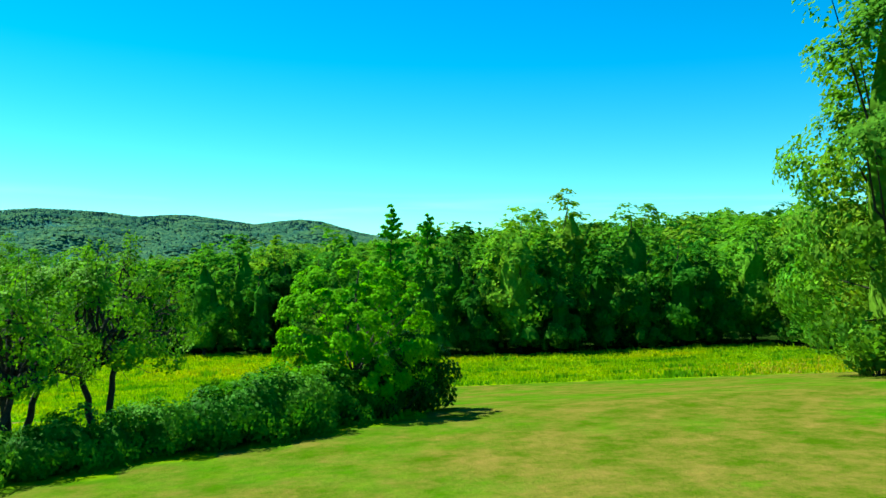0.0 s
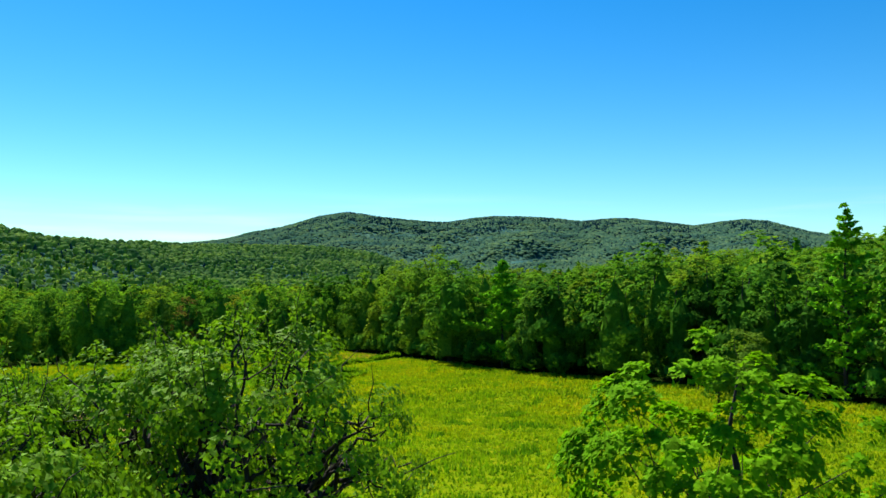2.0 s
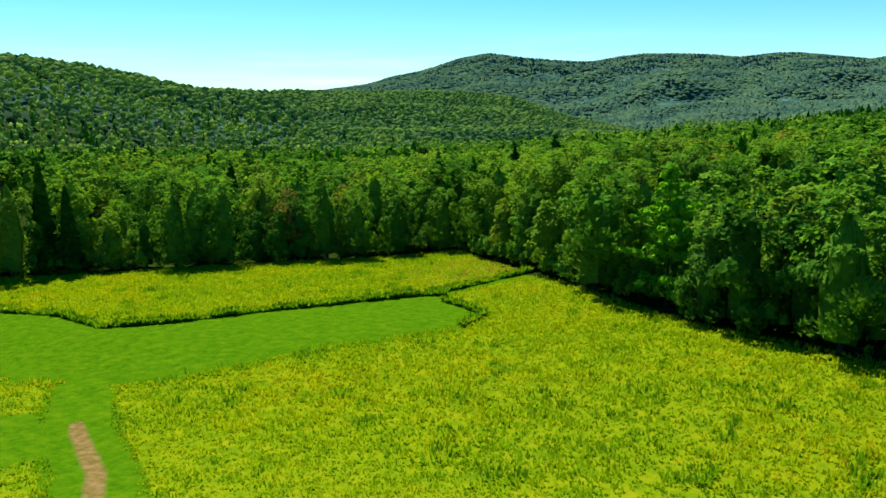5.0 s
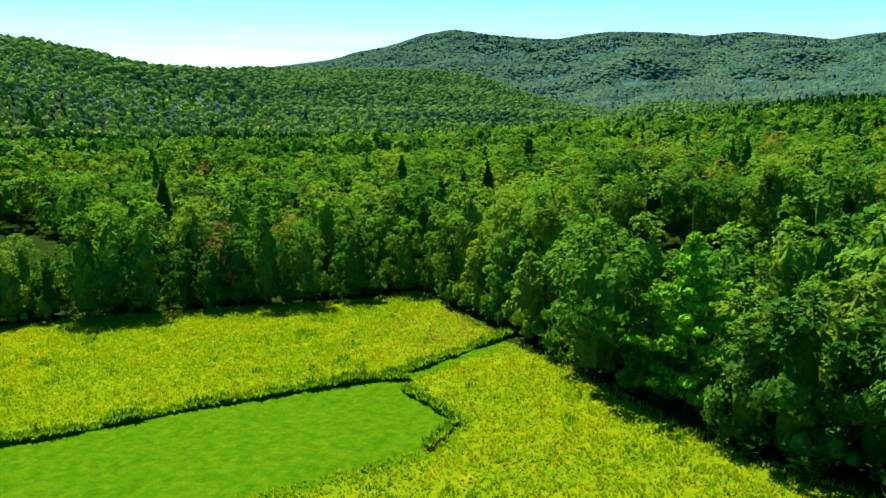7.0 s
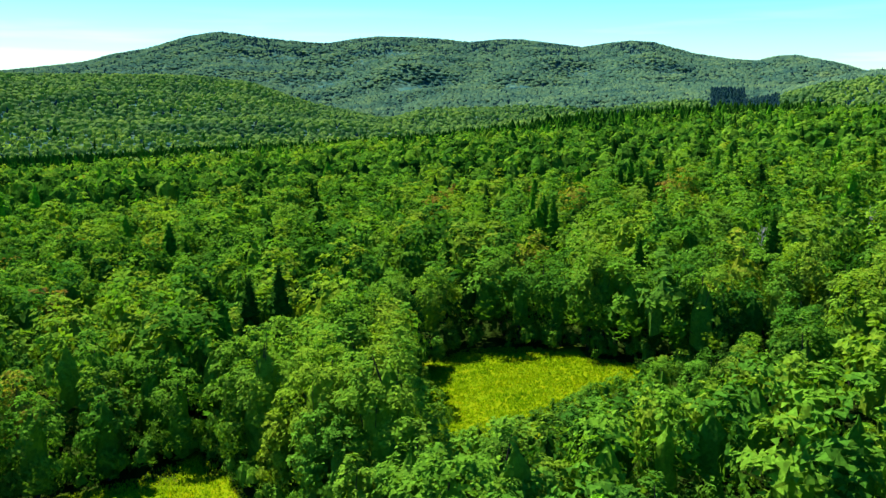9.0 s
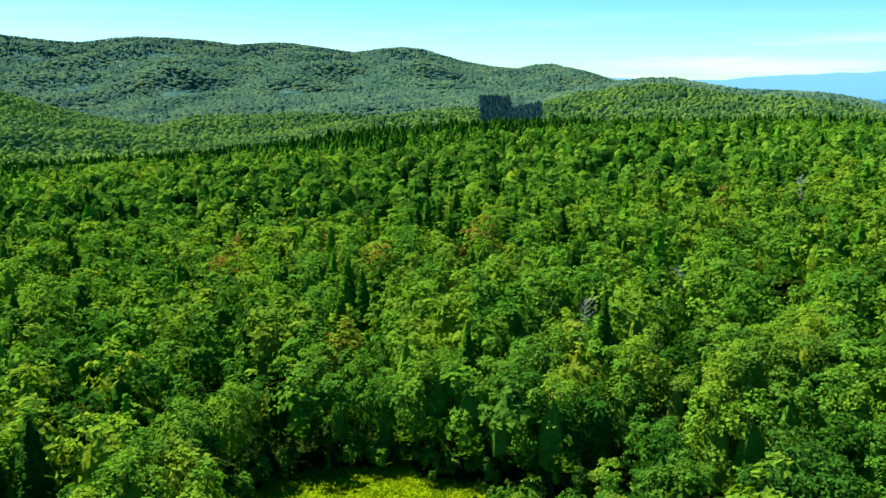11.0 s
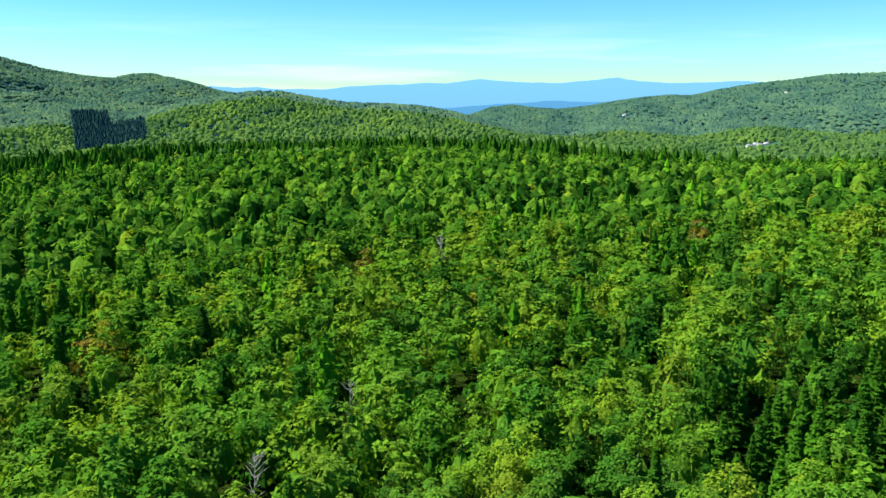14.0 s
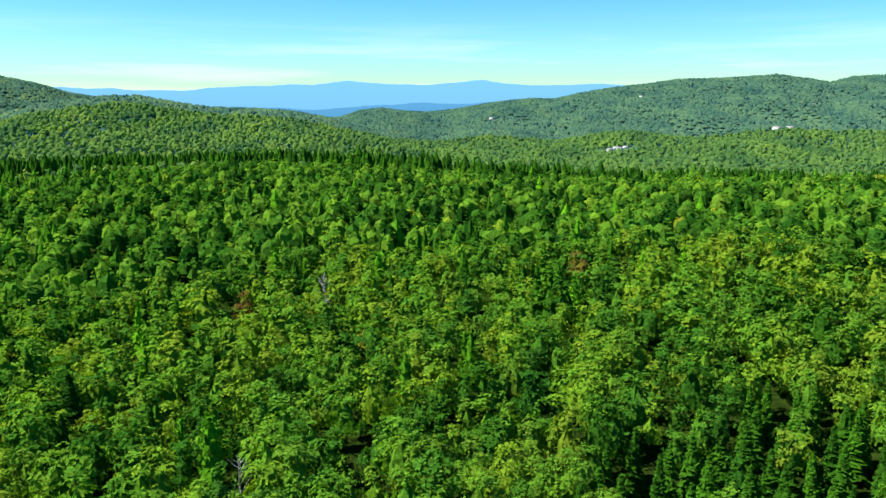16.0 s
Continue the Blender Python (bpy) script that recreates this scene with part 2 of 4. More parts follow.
    col = mix_colour(n, l, zone("far"), col, hazy_far_col)
    l.new(col, bsdf.inputs["Base Color"])
    bump = n.new("ShaderNodeBump")
    bump.inputs["Strength"].default_value = 0.5
    bump.inputs["Distance"].default_value = 0.12
    l.new(noise_tex(n, l, 5.0, 5.0, 0.7), bump.inputs["Height"])
    crowns = n.new("ShaderNodeBump")
    crowns.invert = True
    crowns.inputs["Distance"].default_value = 6.0
    l.new(zone("far"), crowns.inputs["Strength"])
    l.new(vor.outputs["Distance"], crowns.inputs["Height"])
    l.new(bump.outputs[0], crowns.inputs["Normal"])
    l.new(crowns.outputs[0], bsdf.inputs["Normal"])
    return m


GROUND = ground_material()


def haze_glow_material(name, low, high, top):
    """Ranges on the horizon, as plain distance: they glow, with blue haze in the colour."""
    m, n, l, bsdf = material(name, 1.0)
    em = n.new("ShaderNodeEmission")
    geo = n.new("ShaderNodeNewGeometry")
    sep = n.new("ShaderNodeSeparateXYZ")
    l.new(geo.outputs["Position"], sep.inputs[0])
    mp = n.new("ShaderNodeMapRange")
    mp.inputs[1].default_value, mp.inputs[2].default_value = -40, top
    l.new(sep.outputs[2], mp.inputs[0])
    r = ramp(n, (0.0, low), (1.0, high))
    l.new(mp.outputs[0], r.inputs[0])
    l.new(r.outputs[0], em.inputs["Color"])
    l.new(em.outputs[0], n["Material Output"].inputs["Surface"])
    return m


# ---- the lie of the land ----
HUB = np.array([0.0, 140.0])
FIELD_Y = (-400, 40, 70, 87, 100, 118, 128, 150, 181, 200, 2000)
FIELD_Z = (8.0, 7.6, 7.45, 6.9, 5.1, 3.3, 2.5, 2.1, 2.4, 2.0, 2.0)
# wooded ridges: bearing from the hub, crest height, and crest distance; foot distance
MAIN = ((-75, 55), (-60, 62), (-45, 72), (-38, 88), (-36, 99), (-34, 110), (-33, 120), (-32, 135), (-30, 152), (-29, 164), (-28, 179), (-27, 192), (-26, 200),
        (-25, 206), (-24, 200), (-23, 193), (-21, 184), (-19, 176), (-17.8, 175), (-16, 189), (-14.5, 195), (-12, 193), (-10, 187), (-8.2, 178), (-6, 186), (-4.5, 185),
        (-2.5, 172), (-0.4, 159), (1.2, 170), (2.7, 177), (4.4, 170), (6, 149), (7, 136), (9, 120), (10.9, 112), (12, 124), (13.2, 127), (14.2, 117), (15.2, 108),
        (16.2, 95), (17.5, 77), (22, 45), (28, 0), (36, -30))
WEST = ((-95, 90), (-75, 82), (-57, 72), (-55, 68), (-53, 65), (-50, 57), (-47.3, 46), (-44.3, 42), (-41, 40), (-38.6, 50), (-32.1, 50), (-27.5, 49), (-25.4, 45),
        (-23.4, 39), (-21.2, 22), (-19, 6), (-15.8, -9), (-12, -25))
WEST_R = ((-95, 700), (-57, 860), (-47, 890), (-41, 920), (-38, 1250), (-20, 1280))
SHOULDER = ((-16, -20), (-11, 22), (-6, 30), (-1.5, 35), (3, 42), (8, 42), (12, 38), (16, 36), (20, 10), (24, -20))
KNOLL = ((4, -20), (10, 10), (15, 44), (17.7, 56), (19.7, 61), (21.3, 61), (23.6, 50), (25.8, 42), (28.5, 40), (31, 36), (33, 27), (35.1, 12), (37.5, -4), (41, -24))
EAST = ((32, -14), (34.6, 8), (35.9, 27), (37.4, 34), (39, 25), (40.6, 22), (42.5, 30), (44.7, 46), (46.4, 55), (47.8, 60), (49.3, 58), (51.2, 75), (53.5, 90), (55.3, 97),
        (57.5, 110), (60.4, 112), (62.8, 117), (63.6, 120), (65.1, 111), (66.8, 99), (68, 112), (69.8, 115), (76, 112), (85, 95), (110, 60))
# the forest floor: by bearing from the hub, its height at these distances
FLOOR_R = (200, 300, 400, 500, 600, 800)
FLOOR = ((-60, (-3, -6, -11, -16, -20, -23)), (-38, (-5, -9, -14, -19, -24, -26)), (-30, (-3, -7, -12, -18, -24, -27)), (-20, (-2, -4, -8, -14, -20, -27)),
         (-6, (0, 2, 0, -5, -11, -24)), (0, (1.5, 4, 4, 3, -1, -18)), (10, (5, 8, 9, 7, 3, -16)), (20, (9, 13, 13, 10, 4, -16)), (30, (13, 16, 15, 11, 3, -18)),
         (40, (13, 14.5, 13, 7, -3, -20)), (50, (15, 15, 10, 1, -9, -20)), (60, (16, 18, 12, 3, -7, -18)))


def knots(table, at):
    a = np.array(table, float)
    return np.interp(at, a[:, 0], a[:, 1])


def ease(v):
    v = np.clip(v, 0, 1)
    return v * v * (3 - 2 * v)


def waves(x, y, size, seed):
    """Soft rolling unevenness, about -1 to 1."""
    r = np.random.RandomState(seed)
    out = 0
    for k in range(7):
        a, p, f = r.uniform(0, 6.28), r.uniform(0, 6.28), r.uniform(0.6, 1.9) / size
        out = out + np.sin((x * np.cos(a) + y * np.sin(a)) * f * 6.28 + p)
    return out / 3.2


def near_land(x, y):
    xx = np.clip(x, np.where(y < 200, -60, -110), 170)
    k = np.where(xx < 0, np.interp(y, (60, 87, 118, 135, 160, 181, 200), (0.02, 0.02, 0.045, 0.022, 0.042, 0.062, 0.08)),
                 np.interp(y, (87, 140, 195), (0.022, 0.035, 0.08)))
    return k * xx + np.interp(y, FIELD_Y, FIELD_Z)


def land(x, y):
    x, y = np.asarray(x, float), np.asarray(y, float)
    dx, dy = x - HUB[0], y - HUB[1]
    r, b = np.hypot(dx, dy), np.degrees(np.arctan2(dx, dy))
    low = np.interp(b, (-60, -20, 10, 40, 70), (-23, -27, -20, -22, -18))
    at_b = [np.interp(b, [f[0] for f in FLOOR], [f[1][k] for f in FLOOR]) for k in range(len(FLOOR_R))]
    floor = at_b[0]
    for k in range(1, len(FLOOR_R)):
        floor = floor + (at_b[k] - at_b[k - 1]) * np.clip((r - FLOOR_R[k - 1]) / (FLOOR_R[k] - FLOOR_R[k - 1]), 0, 1)
    out = ease((r - 110) / 110)
    z = near_land(x, y) * (1 - out) + floor * out
    z = z + (low - z) * ease((r - 750) / 300) + 0.9 * waves(x, y, 90, 3) * ease((r - 90) / 200)
    for table, crest, foot, rough in ((MAIN, 2600, 1150, 14), (WEST, knots(WEST_R, b), np.interp(b, (-60, -20), (360, 640)), 5),
                                      (SHOULDER, 1650, 850, 7), (KNOLL, 1400, 800, 5), (EAST, 2300, 850, 8)):
        top = knots(table, b)
        up = np.clip((r - foot) / (crest - foot), 0, 1)
        shape = ease(up) * 0.55 + 0.45 * up ** 1.6
        down = ease((r - crest) / (0.45 * crest))
        rise = low + (top - low) * shape * (1 - 0.8 * down)
        rise = rise + rough * waves(x, y, 330, 8) * np.sin(np.pi * np.clip(up, 0, 1)) * ease((r - foot) / 300)
        z = np.where((r > foot) & (top > low), np.maximum(z, rise), z)
    return z


def inside(x, y, poly):
    x, y = np.asarray(x, float), np.asarray(y, float)
    hit = np.zeros(x.shape, bool)
    for (ax, ay), (bx, by) in zip(poly, poly[1:] + poly[:1]):
        cut = (ay > y) != (by > y)
        with np.errstate(divide="ignore", invalid="ignore"):
            hit ^= cut & (x < (bx - ax) * (y - ay) / (by - ay) + ax)
    return hit


def off_line(x, y, line):
    """The distance from a line of points."""
    best = np.full(np.shape(x), 1e9)
    for (ax, ay), (bx, by) in zip(line, line[1:]):
        u = np.clip(((x - ax) * (bx - ax) + (y - ay) * (by - ay)) / ((bx - ax) ** 2 + (by - ay) ** 2), 0, 1)
        best = np.minimum(best, np.hypot(x - ax - u * (bx - ax), y - ay - u * (by - ay)))
    return best


WOOD_EDGE = [(-150, 95), (-100, 120), (-76, 140), (-64, 151.5), (-58, 159), (-52, 165.5), (-45, 170.5), (-38, 175), (-33, 179), (-30.5, 183), (-20, 172.6), (-6.8, 161.6),
             (2.9, 153.2), (12.6, 148.4), (17.8, 144.6), (31.8, 134), (42.6, 131), (60, 130), (57, 120), (52, 108), (47, 97)]
OPEN = WOOD_EDGE + [(46, 80), (60, 20), (0, -20), (-150, 40)]
GLADE = [(-16, 205), (-12, 212), (-6, 212), (0, 208), (6, 205), (2, 199), (-5, 190), (-10, 186), (-14, 194)]
MOWN = [(-75, 137), (-49.8, 136.6), (-42, 138), (-35.2, 136.2), (-31.8, 140), (-28, 147), (-24, 152), (-20.5, 155.8), (-18.3, 157.2), (-17, 155.2), (-11.6, 151.8),
        (-11.4, 147.5), (-15.5, 140.8), (-18.2, 135), (-20, 131), (-23, 127.3), (-28.7, 125.9), (-33, 124.8), (-75, 118)]
STRIP = [(-50, 118), (-25, 119.5), (-22.4, 122), (-16, 118.7), (-16.9, 114), (-50, 104)]
TRACK = [(-24.5, 126.5), (-17.8, 121), (-12.5, 117.8), (-7.3, 113.4), (4, 104), (12, 96)]
TIP_TRACK = [(-18.3, 157.2), (-14.3, 169.5)]
LAWN = [(-40, 30), (11, 80), (15.4, 82.3), (17.2, 83.4), (19.5, 84.9), (21.8, 86.6), (23.6, 92), (25.4, 101), (26.8, 105.5), (33, 103.4), (41, 100.4), (47, 96), (60, 20)]


def patches(x, y, size, seed):
    """Uneven soft patches, -1 to 1."""
    table = np.random.RandomState(seed).uniform(-1, 1, (128, 128))
    gx, gy = x / size, y / size
    ix, iy = np.floor(gx).astype(int), np.floor(gy).astype(int)
    fx, fy = ease(gx - ix), ease(gy - iy)
    a, b = table[ix % 128, iy % 128], table[(ix + 1) % 128, iy % 128]
    c, d = table[ix % 128, (iy + 1) % 128], table[(ix + 1) % 128, (iy + 1) % 128]
    return (a * (1 - fx) + b * fx) * (1 - fy) + (c * (1 - fx) + d * fx) * fy


def mesh_from(name, verts, tris, mats, tint=None, index=None, smooth=False):
    me = bpy.data.meshes.new(name)
    verts, tris = np.ascontiguousarray(verts, np.float32), np.ascontiguousarray(tris, np.int32)
    k = tris.shape[1]
    me.vertices.add(len(verts))
    me.vertices.foreach_set("co", verts.ravel())
    me.loops.add(tris.size)
    me.loops.foreach_set("vertex_index", tris.ravel())
    me.polygons.add(len(tris))
    me.polygons.foreach_set("loop_start", np.arange(0, tris.size, k, dtype=np.int32))
    me.polygons.foreach_set("loop_total", np.full(len(tris), k, np.int32))
    for m in mats:
        me.materials.append(m)
    if index is not None:
        me.polygons.foreach_set("material_index", np.ascontiguousarray(index, np.int32))
    if smooth:
        me.polygons.foreach_set("use_smooth", np.ones(len(tris), bool))
    me.update(calc_edges=True)
    if tint is not None:
        at = me.attributes.new("tint", "FLOAT", "POINT")
        at.data.foreach_set("value", np.ascontiguousarray(tint, np.float32))
    me.validate()
    return me


def part(name, data, parent, label=""):
    ob = new(name, data)
    ob.parent = parent
    return tagged(ob, label)


def build_ground():
    """One sheet, fine near the lawn and field, out to the horizon."""
    centre = np.array([18.0, 64.0])
    ahead = np.radians(np.linspace(-80, 90, 430))
    behind = np.radians(np.linspace(90, 280, 44))[1:-1]
    ang = np.concatenate([ahead, behind])
    rad = np.concatenate([[0.8], np.linspace(3.0, 14.0, 8), np.linspace(14.8, 120.0, 130), np.geomspace(122, 4850, 82)])
    a, r = np.meshgrid(ang, rad)
    x, y = centre[0] + r * np.sin(a), centre[1] + r * np.cos(a)
    z = land(x, y)
    n, k = len(ang), len(rad)
    verts = np.stack([x, y, z], -1).reshape(-1, 3)
    i, j = np.meshgrid(np.arange(k - 1), np.arange(n), indexing="ij")
    j2 = (j + 1) % n
    quads = np.stack([i * n + j, i * n + j2, (i + 1) * n + j2, (i + 1) * n + j], -1).reshape(-1, 4)
    quads = quads[:, ::-1]
    me = mesh_from("ground", verts, quads, [GROUND], smooth=True)
    fx, fy = verts[:, 0], verts[:, 1]
    hub = np.hypot(fx - HUB[0], fy - HUB[1])
    open_land = inside(fx, fy, OPEN) | inside(fx, fy, GLADE)
    track = off_line(fx, fy, TRACK)
    mown = inside(fx, fy, MOWN) | (off_line(fx, fy, MOWN + MOWN[:1]) < 1.1) | inside(fx, fy, LAWN) | inside(fx, fy, STRIP) | (track < 1.9) | (off_line(fx, fy, TIP_TRACK) < 0.9)
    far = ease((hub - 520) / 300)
    # spruce: far high slopes, coloured as conifers with painted haze
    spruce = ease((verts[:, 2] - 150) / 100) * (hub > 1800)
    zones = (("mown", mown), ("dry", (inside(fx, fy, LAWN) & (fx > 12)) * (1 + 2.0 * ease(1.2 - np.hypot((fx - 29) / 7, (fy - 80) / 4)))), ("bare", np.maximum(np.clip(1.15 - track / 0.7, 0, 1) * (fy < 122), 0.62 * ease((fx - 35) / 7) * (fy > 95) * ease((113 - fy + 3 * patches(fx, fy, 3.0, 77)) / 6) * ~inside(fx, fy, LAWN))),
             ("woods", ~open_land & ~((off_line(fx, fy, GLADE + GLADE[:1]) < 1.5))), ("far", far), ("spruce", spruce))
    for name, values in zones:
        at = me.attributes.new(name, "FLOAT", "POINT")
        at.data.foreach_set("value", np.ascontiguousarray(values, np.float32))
    # close the middle of the sheet
    bm = bmesh.new()
    bm.from_mesh(me)
    bm.verts.ensure_lookup_table()
    bm.faces.new([bm.verts[q] for q in range(n)])
    bm.normal_update()
    bm.to_mesh(me)
    bm.free()
    return tagged(new("ground", me), "gently falling land with lawn, yellow meadow and wooded hills", "ground", kind="structure")


build_ground()


def far_range(name, radius, table, mat, seed):
    """A mountain range on the horizon as a ridge with a sloping front."""
    b = np.linspace(table[0][0], table[-1][0], 260)
    r = np.random.RandomState(seed)
    z = knots(table, b) + 22 + np.convolve(r.normal(0, 4, 260), np.ones(5) / 5, "same")
    rows = []
    for dist, share in ((radius - 260, -0.4), (radius - 120, 0.45), (radius, 1.0), (radius + 60, 0.6)):
        h = -40 + (z + 40) * share
        rows.append(np.stack([HUB[0] + dist * np.sin(np.radians(b)), HUB[1] + dist * np.cos(np.radians(b)), h], -1))
    verts = np.concatenate(rows)
    i, j = np.meshgrid(np.arange(3), np.arange(259), indexing="ij")
    quads = np.stack([i * 260 + j, i * 260 + j + 1, (i + 1) * 260 + j + 1, (i + 1) * 260 + j], -1).reshape(-1, 4)
    return tagged(new(name, mesh_from(name, verts, quads, [mat], smooth=True)), "hazy blue mountain range on the horizon", "mountains", kind="structure")


# the far ranges' haze, set as emission colours
BLUE_HAZE_FAR = haze_glow_material("blue_haze_distance", (0.115, 0.29, 0.47), (0.125, 0.33, 0.53), 190)
BLUE_HAZE_NEAR = haze_glow_material("blue_haze_foothills", (0.055, 0.19, 0.33), (0.065, 0.21, 0.38), 40)
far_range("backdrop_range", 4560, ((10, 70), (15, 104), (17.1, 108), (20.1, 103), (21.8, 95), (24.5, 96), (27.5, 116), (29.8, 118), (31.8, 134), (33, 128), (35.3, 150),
                                   (37.8, 131), (41, 128), (43.2, 142), (44.7, 156), (46.4, 132), (50.3, 122), (52.6, 132), (56.3, 118), (62, 100), (80, 60)), BLUE_HAZE_FAR, 4)
far_range("backdrop_foothills", 4150, ((10, -40), (24, 0), (28, 12), (33, -4), (37, 16), (41, 34), (44, 22), (48, 50), (52, 40), (60, 10), (75, -30)), BLUE_HAZE_NEAR, 5)


# ---- plants ----
def spin(rng, normals, size, slim=0.75):
    """A triangle for each normal, turned at random about it."""
    n = normals / np.linalg.norm(normals, axis=1, keepdims=True)
    side = np.cross(n, rng.normal(size=n.shape))
    side /= np.linalg.norm(side, axis=1, keepdims=True)
    up = np.cross(n, side)
    s = size * rng.uniform(0.65, 1.35, (len(n), 1))
    bend = n * s * 0.25
    return np.stack([side * s, -0.5 * side * s + slim * up * s + bend, -0.5 * side * s - slim * up * s - bend], 1)


def crown_cloud(rng, count, height, width, base, lobes, size, lift=0.35, pointed=0.0, plump=1.0, spread=0.95, core=0.0, low=0.6):
    """Leaf clumps on the many boughs of a crown: verts of count triangles, and the boughs' centres. low: how far the widest part stands above the crown's foot."""
    tries = rng.uniform(0, 1, 12 * lobes)
    wide = np.sqrt(np.clip(1 - ((1 + low) * tries - low) ** 2, 0.03, 1)) * (1 - pointed * tries)
    keep = np.nonzero(rng.uniform(0, 1.15, len(tries)) < wide + 0.12)[0][:lobes]
    u, girth = tries[keep], wide[keep]
    lobes = len(u)
    turn = rng.uniform(0, 6.283, lobes)
    reach = width * 0.5 * girth * np.sqrt(rng.uniform(0.2, 1.1, lobes)) * spread * 0.84
    centre = np.stack([reach * np.cos(turn), reach * np.sin(turn), height * (base + (0.94 - base) * u)], -1)
    rad = plump * width * (0.72 / np.sqrt(lobes) + 0.02) * rng.uniform(0.6, 1.4, lobes) * (0.75 + 0.25 * girth)
    pick = rng.choice(lobes, count, p=rad ** 2 / (rad ** 2).sum())
    axis = np.zeros((count, 3))
    axis[:, 2] = height * (base + 0.3 * (1 - base))
    out = centre[pick] - axis
    out /= np.linalg.norm(out, axis=1, keepdims=True) + 1e-6
    d = rng.normal(size=(count, 3)) + 0.8 * out + np.array([0, 0, lift])
    d /= np.linalg.norm(d, axis=1, keepdims=True)
    at = centre[pick] + d * rad[pick, None] * rng.uniform(0.7, 1.2, (count, 1)) * np.array([1, 1, 0.8])
    at[:, 2] = np.clip(at[:, 2], 0.04 * height, None)
    nor = 0.6 * d + 0.9 * out + rng.normal(scale=0.22, size=(count, 3)) + np.array([0, 0, 0.1])
    leaves = (at[:, None] + spin(rng, nor, size)).reshape(-1, 3)
    if core:
        # the dense inner leaves, which no light comes through
        leaves = np.concatenate([inner_mass(rng, height, width * spread * core, base, low, pointed, 9 if lobes > 45 else 6, 6 if lobes > 45 else 4), leaves])
    return leaves, centre


def inner_mass(rng, height, width, base, low, pointed, sides, rings):
    """An uneven closed body inside a crown, as single triangles."""
    u = np.linspace(0, 1, rings)
    girth = np.sqrt(np.clip(1 - ((1 + low) * u - low) ** 2, 0.0, 1)) * (1 - pointed * u)
    a = np.arange(sides) * 6.283 / sides + rng.uniform(0, 6.283)
    r = 0.5 * width * girth[:, None] * rng.uniform(0.8, 1.15, (rings, sides))
    z = height * (base + 0.02 + (0.76 - base) * u)[:, None] + 0.02 * height * rng.normal(size=(rings, sides))
    p = np.stack([r * np.cos(a), r * np.sin(a), z], -1)
    q = np.roll(p, -1, 1)
    skin = np.concatenate([np.stack([p[:-1], q[:-1], q[1:]], 2).reshape(-1, 3), np.stack([p[:-1], q[1:], p[1:]], 2).reshape(-1, 3)])
    foot = np.broadcast_to(np.array([0.0, 0.0, height * base]), p[0].shape)
    return np.concatenate([skin, np.stack([foot, q[0], p[0]], 1).reshape(-1, 3)])


def dome(rng, sides, rings=1):
    """A far crown one unit high: a rounded cap of few faces."""
    a = np.arange(sides) * 6.283 / sides + rng.uniform(0, 6.283)
    rows = [np.stack([rr * np.cos(a), rr * np.sin(a), np.full(sides, zz)], -1) * rng.uniform(0.86, 1.14, (sides, 1)) for rr, zz in (((0.56, 0.30), (0.42, 0.74)) if rings > 1 else ((0.74, 0.30),))]
    top = np.broadcast_to(np.array([rng.uniform(-0.1, 0.1), rng.uniform(-0.1, 0.1), 1.0 if rings > 1 else 0.72]), rows[0].shape)
    tris = [np.stack([rows[-1], np.roll(rows[-1], -1, 0), top], 1)]
    if rings > 1:
        p, q = rows[0], rows[1]
        tris += [np.stack([p, np.roll(p, -1, 0), q], 1), np.stack([np.roll(p, -1, 0), np.roll(q, -1, 0), q], 1)]
    return np.concatenate(tris).reshape(-1, 3)


def far_conifer(rng, width, tiers=3, sides=6, base=0.1):
    """A far needle tree one unit high: skirts of boughs, one above the other."""
    out = []
    for k in range(tiers):
        a = np.arange(sides) * 6.283 / sides + rng.uniform(0, 6.283)
        lo, hi = base + (1 - base) * k / tiers * 0.9, base + (1 - base) * min(1.0, (k + 1.7) / tiers)
        r = 0.5 * width * (1 - 0.8 * k / tiers) * rng.uniform(0.7, 1.25, sides)
        rim = np.stack([r * np.cos(a), r * np.sin(a), lo + rng.uniform(-0.04, 0.04, sides)], -1)
        out.append(np.stack([rim, np.roll(rim, -1, 0), np.broadcast_to(np.array([0, 0, hi]), rim.shape)], 1).reshape(-1, 3))
    return np.concatenate(out)


def conifer_cloud(rng, count, height, width, base=0.08, droop=0.28, size=1.0, layers=None, gap=0.0, taper=0.85):
    """Sprays of needles in whorls round a pole."""
    layers = layers or max(7, int(height * 1.5))
    lev = (np.arange(count) * layers // count + rng.uniform(-0.5, 0.5, count)) / layers
    lev = np.clip(lev, 0, 0.995)
    lev = lev ** 0.92
    z = height * (base + (1 - base) * lev)
    lean = (1 - lev) ** taper * width * 0.5 * rng.uniform(0.55 - gap, 1.08, count) + 0.008 * height
    a = rng.uniform(0, 6.283, count)
    tip = np.stack([np.cos(a) * lean, np.sin(a) * lean, z - droop * lean + rng.uniform(-0.008, 0.016, count) * height], -1)
    start = rng.uniform(0.1, 0.55, (count, 1))
    root = np.stack([np.cos(a) * lean, np.sin(a) * lean, np.zeros(count)], -1) * start
    root[:, 2] = z - droop * lean * start[:, 0] + 0.01 * height
    side = np.stack([-np.sin(a), np.cos(a), rng.uniform(-0.5, 0.5, count)], -1) * (0.013 * height + 0.24 * lean[:, None]) * size
    mid = root * 0.35 + tip * 0.65
    tri = np.stack([root + 0.15 * side, mid + side, tip], 1)
    flip = np.stack([root, tip, mid - side], 1)
    half = rng.uniform(size=count) < 0.5
    return np.where(half[:, None, None], tri, flip).reshape(-1, 3)


